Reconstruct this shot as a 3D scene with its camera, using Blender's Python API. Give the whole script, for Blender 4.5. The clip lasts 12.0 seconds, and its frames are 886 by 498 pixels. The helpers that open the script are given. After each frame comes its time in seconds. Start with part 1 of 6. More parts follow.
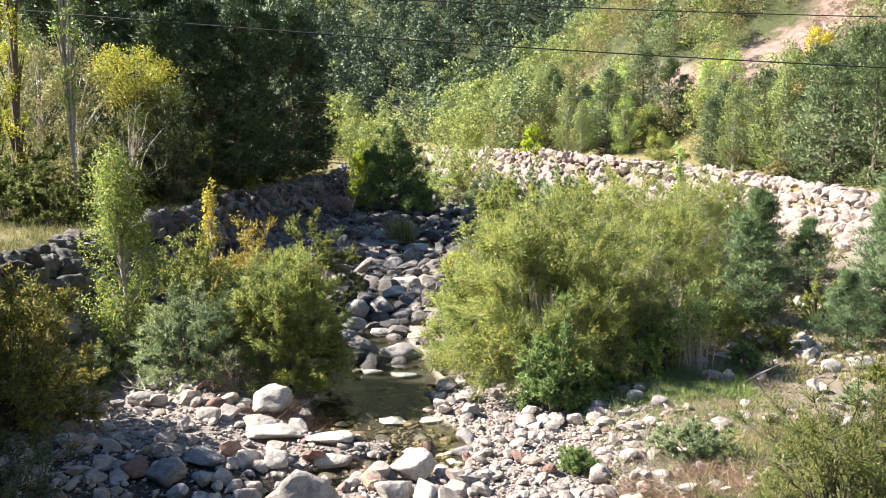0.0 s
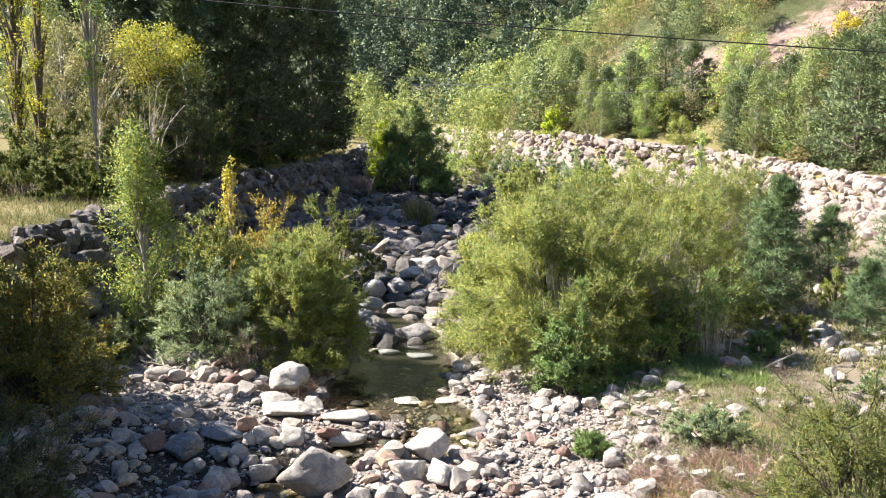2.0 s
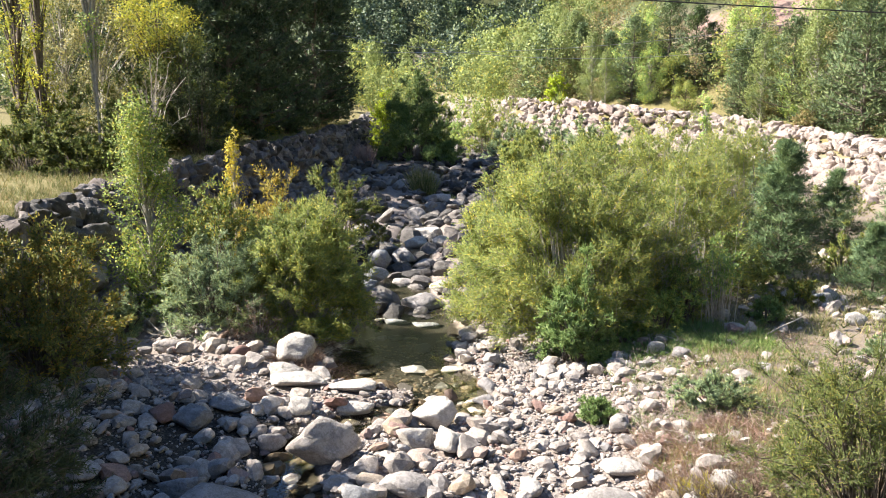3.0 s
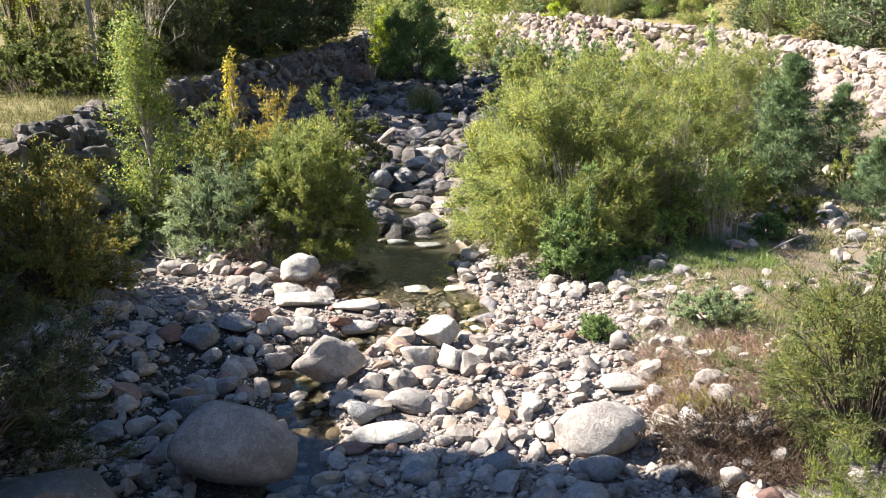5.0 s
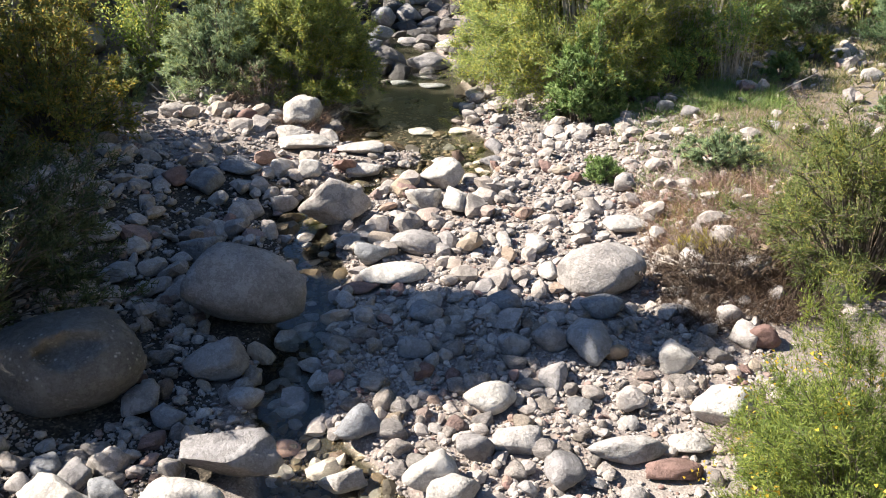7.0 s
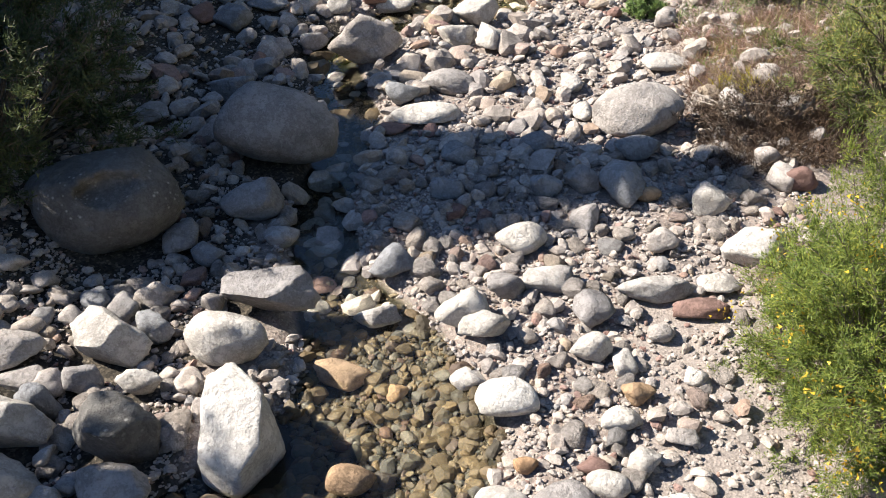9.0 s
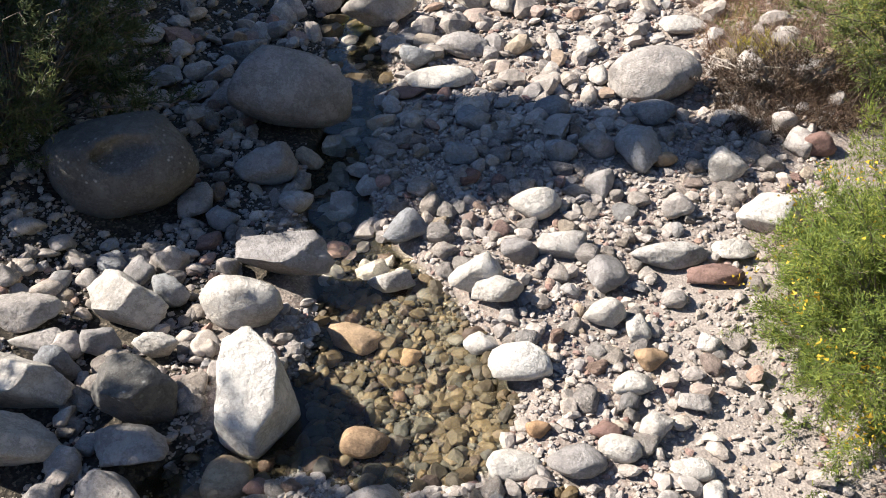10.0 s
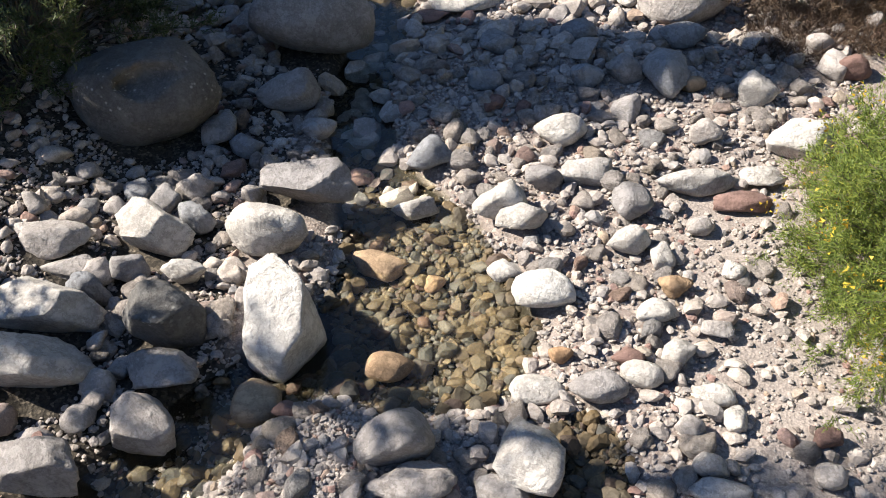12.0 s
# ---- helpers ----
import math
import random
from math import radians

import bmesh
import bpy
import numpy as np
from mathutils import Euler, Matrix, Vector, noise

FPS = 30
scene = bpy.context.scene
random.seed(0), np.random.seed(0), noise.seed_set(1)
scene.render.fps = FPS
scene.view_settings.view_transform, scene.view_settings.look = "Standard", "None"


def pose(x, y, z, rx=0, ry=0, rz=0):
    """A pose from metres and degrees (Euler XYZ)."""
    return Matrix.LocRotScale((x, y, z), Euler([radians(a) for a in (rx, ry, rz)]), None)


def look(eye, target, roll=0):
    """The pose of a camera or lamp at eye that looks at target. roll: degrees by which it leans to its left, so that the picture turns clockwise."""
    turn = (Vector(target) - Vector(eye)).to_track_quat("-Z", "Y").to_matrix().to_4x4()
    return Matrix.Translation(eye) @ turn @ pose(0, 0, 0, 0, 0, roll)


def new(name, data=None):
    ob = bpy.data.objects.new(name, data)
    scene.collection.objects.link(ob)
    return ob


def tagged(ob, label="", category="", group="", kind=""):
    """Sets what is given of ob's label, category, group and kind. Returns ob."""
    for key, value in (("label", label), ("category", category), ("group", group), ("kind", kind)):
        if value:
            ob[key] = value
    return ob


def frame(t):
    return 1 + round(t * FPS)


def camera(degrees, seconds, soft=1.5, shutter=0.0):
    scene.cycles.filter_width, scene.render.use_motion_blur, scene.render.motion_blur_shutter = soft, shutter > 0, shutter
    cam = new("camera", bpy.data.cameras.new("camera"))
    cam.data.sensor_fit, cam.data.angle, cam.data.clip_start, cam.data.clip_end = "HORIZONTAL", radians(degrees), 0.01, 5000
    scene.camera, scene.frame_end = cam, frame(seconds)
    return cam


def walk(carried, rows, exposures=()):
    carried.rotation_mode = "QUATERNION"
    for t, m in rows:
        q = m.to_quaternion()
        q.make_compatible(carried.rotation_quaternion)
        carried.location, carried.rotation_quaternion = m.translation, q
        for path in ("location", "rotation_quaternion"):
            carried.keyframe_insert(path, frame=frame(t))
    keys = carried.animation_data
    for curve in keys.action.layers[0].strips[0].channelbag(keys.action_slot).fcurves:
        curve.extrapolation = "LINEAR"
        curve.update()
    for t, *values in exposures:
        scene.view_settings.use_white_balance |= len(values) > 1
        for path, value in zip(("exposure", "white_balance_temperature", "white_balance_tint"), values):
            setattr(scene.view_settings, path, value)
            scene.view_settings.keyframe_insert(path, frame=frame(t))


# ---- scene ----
# the camera turns on one spot above the stream
cam = camera(55.94, 12.0, soft=1.0)
EYE = 5.5
ROWS = [
    (0.0, 83.80, 0.00, 0.00),
    (0.5, 83.59, -0.29, 0.36),
    (1.0, 83.48, -0.54, 1.13),
    (1.5, 83.31, -0.56, 1.10),
    (2.0, 82.52, -0.83, 1.32),
    (2.5, 81.56, -0.68, 1.71),
    (3.0, 80.41, -0.06, 1.53),
    (5.0, 74.92, 0.42, 1.57),
    (5.5, 71.70, 0.62, 1.47),
    (6.0, 69.07, 0.71, 1.78),
    (6.5, 66.86, 0.72, 1.93),
    (7.0, 64.14, 0.64, 1.83),
    (7.5, 60.92, 0.68, 2.30),
    (9.5, 51.89, 1.86, 4.24),
    (10.0, 50.93, 2.05, 4.68),
    (10.5, 49.59, 2.65, 5.08),
    (11.0, 48.29, 2.97, 5.55),
    (11.5, 47.08, 2.86, 5.76),
    (12.0, 46.00, 3.14, 5.90),
]
walk(cam, [(t, pose(0, 0, EYE, rx, ry, rz)) for t, rx, ry, rz in ROWS],
     exposures=[(0.0, 1.86, 6150, 10), (3.0, 1.86, 6150, 10), (5.5, 1.75, 6150, 10), (7.5, 1.60, 6150, 10), (9.5, 1.45, 6150, 10), (12.0, 1.43, 6150, 10)])

# ---- daylight: a clear autumn sky, sun from across the stream's left bank ----
SUN_EL, SUN_AZ = radians(41), radians(8)
to_sun = Vector((-math.cos(SUN_EL) * math.cos(SUN_AZ), math.cos(SUN_EL) * math.sin(SUN_AZ), math.sin(SUN_EL)))
world = bpy.data.worlds.new("sky")
scene.world = world
world.use_nodes = True
sky = world.node_tree.nodes.new("ShaderNodeTexSky")
sky.sky_type, sky.sun_disc = "NISHITA", False
sky.dust_density, sky.ozone_density = 0.3, 5.0
sky.sun_elevation, sky.sun_rotation = SUN_EL, math.atan2(to_sun.x, to_sun.y)
world.node_tree.links.new(sky.outputs[0], world.node_tree.nodes["Background"].inputs[0])
world.node_tree.nodes["Background"].inputs[1].default_value = 0.055
sun = new("sun", bpy.data.lights.new("sun", "SUN"))
sun.data.energy, sun.data.angle, sun.data.color = 5.0, radians(0.53), (1.0, 0.895, 0.745)
sun.matrix_world = look(to_sun * 100, (0, 0, 0))


# ---- materials ----
def nodes_of(name):
    m = bpy.data.materials.new(name)
    m.use_nodes = True
    nt = m.node_tree
    return m, nt, nt.nodes["Principled BSDF"], nt.nodes["Material Output"]


def node(nt, kind, **sockets):
    n = nt.nodes.new(kind)
    for k, v in sockets.items():
        n.inputs[k.replace("_", " ")].default_value = v
    return n


def ramp(nt, fac, stops, mode="LINEAR"):
    n = nt.nodes.new("ShaderNodeValToRGB")
    n.color_ramp.interpolation = mode
    els = n.color_ramp.elements
    while len(els) < len(stops):
        els.new(0.5)
    for e, (p, c) in zip(els, stops):
        e.position, e.color = p, (*c, 1) if len(c) == 3 else c
    nt.links.new(fac, n.inputs[0])
    return n.outputs[0]


def mixed(nt, fac, a, b, blend="MIX"):
    n = nt.nodes.new("ShaderNodeMix")
    n.data_type, n.blend_type = "RGBA", blend
    for sock, v in ((n.inputs[0], fac), (n.inputs[6], a), (n.inputs[7], b)):
        if isinstance(v, (int, float)):
            sock.default_value = v
        elif isinstance(v, tuple):
            sock.default_value = (*v, 1)
        else:
            nt.links.new(v, sock)
    return n.outputs[2]


def noise_tex(nt, co, scale, detail=4.0, rough=0.55):
    n = node(nt, "ShaderNodeTexNoise", Scale=scale, Detail=detail, Roughness=rough)
    nt.links.new(co, n.inputs["Vector"])
    return n.outputs["Fac"]


def bumped(nt, bsdf, height, strength, dist):
    b = node(nt, "ShaderNodeBump", Strength=strength, Distance=dist)
    nt.links.new(height, b.inputs["Height"])
    nt.links.new(b.outputs[0], bsdf.inputs["Normal"])


def coords(nt, kind="Object"):
    return nt.nodes.new("ShaderNodeTexCoord").outputs[kind]


def rand(nt, kind):
    if kind == "island":
        return nt.nodes.new("ShaderNodeNewGeometry").outputs["Random Per Island"]
    return nt.nodes.new("ShaderNodeObjectInfo").outputs["Random"]


def stone_mat(name, stops, kind, rough=0.85, mottle=0.5, scale=1.0, bump=0.02, spots=0.0, crack=0.25):
    """Worn river stone: colour by piece, blotches, grain and a pitted relief."""
    m, nt, b, out = nodes_of(name)
    r = rand(nt, kind)
    co = coords(nt)
    off = node(nt, "ShaderNodeVectorMath")
    off.operation = "ADD"
    nt.links.new(co, off.inputs[0])
    sc = nt.nodes.new("ShaderNodeMath")
    sc.operation = "MULTIPLY"
    sc.inputs[1].default_value = 37.0
    nt.links.new(r, sc.inputs[0])
    nt.links.new(sc.outputs[0], off.inputs[1])
    co = off.outputs[0]
    base = ramp(nt, r, stops)
    big = noise_tex(nt, co, 2.2 * scale, 5, 0.6)
    fine = noise_tex(nt, co, 38 * scale, 5, 0.7)
    col = mixed(nt, mottle, base, ramp(nt, big, [(0.30, (0.34, 0.33, 0.32)), (0.47, (0.86, 0.84, 0.81)), (0.7, (1.22, 1.20, 1.16))]), "MULTIPLY")
    col = mixed(nt, 0.55, col, ramp(nt, fine, [(0.30, (0.60, 0.60, 0.60)), (0.5, (1, 1, 1)), (0.72, (1.15, 1.15, 1.15))]), "MULTIPLY")
    vein = noise_tex(nt, co, 5.0 * scale, 9, 0.75)
    col = mixed(nt, 0.6, col, ramp(nt, vein, [(0.40, (1, 1, 1)), (0.475, (0.62, 0.60, 0.58)), (0.50, (0.55, 0.53, 0.51)), (0.525, (1, 1, 1)), (0.68, (1.18, 1.17, 1.15))]), "MULTIPLY")
    if spots:
        v = node(nt, "ShaderNodeTexVoronoi", Scale=14 * scale)
        nt.links.new(co, v.inputs["Vector"])
        sp = ramp(nt, v.outputs["Distance"], [(0.1, (1, 1, 1)), (0.28, (0, 0, 0))])
        patch = ramp(nt, noise_tex(nt, co, 1.7 * scale, 3), [(0.5, (0, 0, 0)), (0.62, (1, 1, 1))])
        lich = mixed(nt, 1.0, sp, patch, "MULTIPLY")
        lf = nt.nodes.new("ShaderNodeMath")
        lf.operation = "MULTIPLY"
        lf.inputs[1].default_value = spots
        nt.links.new(lich, lf.inputs[0])
        col = mixed(nt, lf.outputs[0], col, (0.50, 0.49, 0.45))
    nt.links.new(col, b.inputs["Base Color"])
    b.inputs["Roughness"].default_value = rough
    b.inputs["Specular IOR Level"].default_value = 0.3
    mus = noise_tex(nt, co, 7 * scale, 8, 0.68)
    pits = mixed(nt, crack, mus, fine)
    bumped(nt, b, pits, 1.0, bump * 2.2)
    return m


PALE = [  # greys and creams with a few reds, ochres and blues
        (0.0, (0.352, 0.318, 0.296)), (0.25, (0.452, 0.406, 0.374)), (0.45, (0.318, 0.296, 0.288)), (0.6, (0.495, 0.437, 0.392)),
        (0.74, (0.382, 0.340, 0.306)), (0.83, (0.285, 0.178, 0.158)), (0.88, (0.405, 0.330, 0.250)), (0.93, (0.280, 0.274, 0.278)), (1.0, (0.487, 0.439, 0.402))]
cobble_mat = stone_mat("river_cobble", PALE, "object", scale=0.3, bump=0.045, mottle=0.7)
gravel_mat = stone_mat("river_gravel", PALE, "island", scale=1.6, bump=0.012, mottle=0.6)
SOAKED = [(0.0, (0.086, 0.066, 0.038)), (0.25, (0.131, 0.094, 0.049)), (0.45, (0.070, 0.064, 0.049)), (0.62, (0.164, 0.115, 0.059)), (0.75, (0.123, 0.111, 0.090)), (0.88, (0.066, 0.062, 0.052)), (1.0, (0.115, 0.070, 0.049))]
soaked_mat = stone_mat("algae_stained_stone", SOAKED, "island", rough=0.6, scale=1.6, bump=0.008, mottle=0.35)
white_rock = stone_mat("pale_limestone", [(0.0, (0.470, 0.445, 0.424)), (1.0, (0.565, 0.535, 0.500))], "object", bump=0.035, mottle=0.5, spots=0.15, crack=0.12)
bright_rock = stone_mat("white_limestone", [(0.0, (0.56, 0.535, 0.51)), (1.0, (0.64, 0.615, 0.58))], "object", bump=0.03, mottle=0.25, spots=0.1, crack=0.12)
grey_rock = stone_mat("grey_granite", [(0.0, (0.288, 0.275, 0.278)), (0.5, (0.384, 0.358, 0.344)), (1.0, (0.442, 0.404, 0.382))], "object", bump=0.03, mottle=0.55, spots=0.35)
blue_rock = stone_mat("blue_grey_rock", [(0.0, (0.240, 0.248, 0.270)), (1.0, (0.317, 0.322, 0.335))], "object", bump=0.03, mottle=0.5, spots=0.3)
# grey granite with lichen spots; its base is darkened to stand for shade
shade_rock = stone_mat("shade_dark_lichen_granite", [(0.0, (0.13, 0.125, 0.12)), (1.0, (0.16, 0.155, 0.15))], "object", bump=0.03, mottle=0.6, spots=0.6)
red_rock = stone_mat("red_sandstone", [(0.0, (0.187, 0.116, 0.101)), (1.0, (0.253, 0.165, 0.143))], "object", bump=0.02, mottle=0.5)
ochre_rock = stone_mat("ochre_stone", [(0.0, (0.365, 0.284, 0.196)), (1.0, (0.403, 0.257, 0.149))], "object", bump=0.02, mottle=0.6)
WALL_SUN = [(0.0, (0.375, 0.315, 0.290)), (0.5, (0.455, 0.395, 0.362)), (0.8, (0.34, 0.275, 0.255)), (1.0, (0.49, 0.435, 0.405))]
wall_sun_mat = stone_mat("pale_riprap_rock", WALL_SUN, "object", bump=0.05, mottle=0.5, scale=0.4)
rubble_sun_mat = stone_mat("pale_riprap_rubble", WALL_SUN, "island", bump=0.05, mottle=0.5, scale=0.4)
# left wall: rock colours lowered because that face turns from the sun
WALL_SHADE = [(0.0, (0.075, 0.072, 0.072)), (0.35, (0.18, 0.17, 0.167)), (0.7, (0.29, 0.268, 0.258)), (1.0, (0.15, 0.12, 0.11))]
wall_shade_mat = stone_mat("shade_dark_riprap_rock", WALL_SHADE, "object", bump=0.08, mottle=0.9, scale=0.4)
# upstream rocks: shade of the bank and its pines is in these colours
stream_mat = stone_mat("shade_dark_stream_rock", [(0.0, (0.060, 0.058, 0.058)), (0.35, (0.145, 0.137, 0.134)), (0.75, (0.225, 0.208, 0.198)), (0.92, (0.34, 0.315, 0.295)), (1.0, (0.13, 0.105, 0.095))], "island", bump=0.07, mottle=0.8, scale=0.4)
rubble_shade_mat = stone_mat("shade_dark_riprap_rubble", WALL_SHADE, "island", bump=0.08, mottle=0.9, scale=0.4)


def leaf_mat(name, stops, glow=0.35, rough=0.55):
    """Thin leaves: colour by leaf, some light passes through them."""
    m, nt, b, out = nodes_of(name)
    col = ramp(nt, rand(nt, "island"), stops)
    patch = noise_tex(nt, coords(nt), 1.1, 3)
    col = mixed(nt, 0.7, col, ramp(nt, patch, [(0.3, (0.6, 0.66, 0.62)), (0.5, (1, 1, 1)), (0.72, (1.35, 1.2, 0.85))]), "MULTIPLY")
    nt.links.new(col, b.inputs["Base Color"])
    b.inputs["Roughness"].default_value = rough
    b.inputs["Specular IOR Level"].default_value = 0.25
    tr = nt.nodes.new("ShaderNodeBsdfTranslucent")
    nt.links.new(col, tr.inputs[0])
    mx = node(nt, "ShaderNodeMixShader", Fac=glow)
    nt.links.new(b.outputs[0], mx.inputs[1])
    nt.links.new(tr.outputs[0], mx.inputs[2])
    nt.links.new(mx.outputs[0], out.inputs[0])
    return m


willow_leaf = leaf_mat("willow_leaves", [(0.0, (0.165, 0.220, 0.078)), (0.4, (0.262, 0.325, 0.102)), (0.75, (0.365, 0.405, 0.118)), (0.93, (0.47, 0.455, 0.115)), (1.0, (0.56, 0.44, 0.08))], glow=0.55)
grey_willow_leaf = leaf_mat("grey_willow_leaves", [(0.0, (0.155, 0.216, 0.124)), (0.5, (0.265, 0.348, 0.192)), (0.85, (0.376, 0.456, 0.234)), (1.0, (0.486, 0.480, 0.166))])
yellow_olive_leaf = leaf_mat("amber_olive_leaves", [(0.0, (0.22, 0.20, 0.05)), (0.6, (0.36, 0.30, 0.06)), (1.0, (0.52, 0.36, 0.06))], glow=0.4)
airy_leaf = leaf_mat("airy_willow_leaves", [(0.0, (0.085, 0.115, 0.038)), (0.5, (0.145, 0.180, 0.055)), (0.85, (0.21, 0.24, 0.07)), (1.0, (0.34, 0.29, 0.07))], glow=0.4)
feather_leaf = leaf_mat("straw_green_leaves", [(0.0, (0.17, 0.18, 0.085)), (0.5, (0.27, 0.265, 0.125)), (0.85, (0.36, 0.33, 0.15)), (1.0, (0.46, 0.40, 0.12))], glow=0.35)
# willow green darkened by hand for bushes that stand in deep shade
shade_willow_leaf = leaf_mat("shade_dark_willow_leaves", [(0.0, (0.045, 0.065, 0.03)), (0.6, (0.075, 0.10, 0.045)), (1.0, (0.12, 0.14, 0.06))])
olive_leaf = leaf_mat("olive_bush_leaves", [(0.0, (0.118, 0.178, 0.051)), (0.6, (0.202, 0.246, 0.062)), (0.9, (0.355, 0.313, 0.062)), (1.0, (0.568, 0.410, 0.057))])
broom_leaf = leaf_mat("feathery_bush_leaves", [(0.0, (0.085, 0.125, 0.030)), (0.45, (0.16, 0.215, 0.048)), (0.85, (0.24, 0.29, 0.06)), (1.0, (0.34, 0.36, 0.075))], glow=0.45)
flower_mat = leaf_mat("yellow_flower_heads", [(0.0, (0.40, 0.27, 0.03)), (0.6, (0.58, 0.40, 0.04)), (1.0, (0.68, 0.50, 0.06))], glow=0.3)
green_leaf = leaf_mat("bright_green_leaves", [(0.0, (0.126, 0.203, 0.073)), (0.6, (0.210, 0.301, 0.101)), (1.0, (0.322, 0.406, 0.137))])
birch_leaf = leaf_mat("birch_leaves", [(0.0, (0.175, 0.293, 0.081)), (0.55, (0.333, 0.472, 0.151)), (0.85, (0.525, 0.586, 0.181)), (1.0, (0.700, 0.624, 0.120))], glow=0.4)
sapling_leaf = leaf_mat("sapling_leaves", [(0.0, (0.13, 0.20, 0.055)), (0.55, (0.25, 0.33, 0.085)), (0.85, (0.38, 0.42, 0.10)), (1.0, (0.55, 0.47, 0.08))], glow=0.4)
russet_leaf = leaf_mat("russet_bush_leaves", [(0.0, (0.125, 0.160, 0.050)), (0.55, (0.215, 0.235, 0.068)), (0.85, (0.33, 0.28, 0.068)), (1.0, (0.50, 0.32, 0.06))], glow=0.45)
yellow_leaf = leaf_mat("autumn_yellow_leaves", [(0.0, (0.42, 0.38, 0.05)), (0.6, (0.56, 0.50, 0.07)), (1.0, (0.58, 0.42, 0.05))], glow=0.45)
lime_leaf = leaf_mat("lime_green_leaves", [(0.0, (0.284, 0.390, 0.034)), (0.6, (0.478, 0.585, 0.051)), (1.0, (0.628, 0.650, 0.068))], glow=0.45)
poplar_leaf = leaf_mat("poplar_leaves", [(0.0, (0.26, 0.30, 0.05)), (0.6, (0.42, 0.44, 0.07)), (1.0, (0.60, 0.50, 0.06))], glow=0.4)
young_pine_leaf = leaf_mat("young_pine_needles", [(0.0, (0.085, 0.140, 0.072)), (0.6, (0.145, 0.215, 0.105)), (1.0, (0.23, 0.30, 0.14))], glow=0.3)
pine_leaf = leaf_mat("pine_needles", [(0.0, (0.076, 0.116, 0.059)), (0.6, (0.140, 0.195, 0.093)), (1.0, (0.232, 0.287, 0.128))], glow=0.15)
dark_pine_leaf = leaf_mat("dark_pine_needles", [(0.0, (0.042, 0.070, 0.038)), (0.6, (0.082, 0.124, 0.062)), (1.0, (0.15, 0.195, 0.088))], glow=0.06)
mountain_leaf = leaf_mat("mountain_pine_needles", [(0.0, (0.050, 0.083, 0.058)), (0.6, (0.094, 0.137, 0.089)), (1.0, (0.187, 0.223, 0.122))], glow=0.15)
slope_leaf = leaf_mat("slope_shrub_leaves", [(0.0, (0.22, 0.235, 0.10)), (0.5, (0.29, 0.275, 0.12)), (0.8, (0.36, 0.28, 0.14)), (1.0, (0.40, 0.26, 0.14))], glow=0.25)
scrub_leaf = leaf_mat("dry_scrub", [(0.0, (0.17, 0.15, 0.10)), (0.6, (0.25, 0.20, 0.14)), (1.0, (0.34, 0.27, 0.18))], glow=0.1)
wood_leaf = leaf_mat("broadleaf_crowns", [(0.0, (0.18, 0.235, 0.085)), (0.6, (0.25, 0.305, 0.105)), (1.0, (0.33, 0.36, 0.13))], glow=0.3)
grass_mat = leaf_mat("bank_grass", [(0.0, (0.108, 0.144, 0.047)), (0.5, (0.216, 0.228, 0.086)), (0.8, (0.360, 0.300, 0.156)), (1.0, (0.432, 0.348, 0.218))], glow=0.25)
straw_mat = leaf_mat("dry_straw", [(0.0, (0.240, 0.156, 0.140)), (0.5, (0.360, 0.252, 0.234)), (1.0, (0.480, 0.372, 0.343))], glow=0.1)
# brown dead brush, darker than the weeds below to carry the bank's shade
shade_brush_mat = leaf_mat("shade_dark_dead_brush", [(0.0, (0.045, 0.030, 0.022)), (0.6, (0.085, 0.058, 0.042)), (1.0, (0.16, 0.11, 0.08))], glow=0.05)
weed_mat = leaf_mat("reddish_dead_weeds", [(0.0, (0.13, 0.08, 0.06)), (0.5, (0.22, 0.14, 0.105)), (1.0, (0.33, 0.235, 0.175))], glow=0.1)


def bark_mat(name, a, b_, scale=9.0):
    m, nt, b, out = nodes_of(name)
    n = noise_tex(nt, coords(nt), scale, 6, 0.65)
    nt.links.new(ramp(nt, n, [(0.3, a), (0.7, b_)]), b.inputs["Base Color"])
    b.inputs["Roughness"].default_value = 0.9
    bumped(nt, b, n, 0.8, 0.02)
    return m


bark = bark_mat("brown_bark", (0.07, 0.055, 0.042), (0.19, 0.155, 0.12))
pale_bark = bark_mat("pale_grey_bark", (0.22, 0.20, 0.17), (0.42, 0.39, 0.34))
dead_wood = bark_mat("bleached_dead_wood", (0.26, 0.22, 0.18), (0.46, 0.42, 0.36))
cable_mat, _nt, _b, _o = nodes_of("black_cable_sheath")
_n = noise_tex(_nt, coords(_nt), 3.0)
_nt.links.new(ramp(_nt, _n, [(0.3, (0.012, 0.012, 0.013)), (0.7, (0.03, 0.03, 0.032))]), _b.inputs["Base Color"])
_b.inputs["Roughness"].default_value = 0.6
wire_mat, _nt, _b, _o = nodes_of("weathered_wire")
_n = noise_tex(_nt, coords(_nt), 3.0)
_nt.links.new(ramp(_nt, _n, [(0.3, (0.30, 0.31, 0.32)), (0.7, (0.42, 0.43, 0.44))]), _b.inputs["Base Color"])
_b.inputs["Roughness"].default_value, _b.inputs["Metallic"].default_value = 0.45, 0.8

# clear shallow water
water_mat, nt, b, out = nodes_of("clear_stream_water")
b.inputs["Base Color"].default_value = (0.86, 0.89, 0.80, 1)
b.inputs["Roughness"].default_value = 0.03
b.inputs["IOR"].default_value = 1.33
b.inputs["Transmission Weight"].default_value = 1.0
rip = noise_tex(nt, coords(nt), 5.0, 4, 0.6)
bumped(nt, b, rip, 0.07, 0.02)

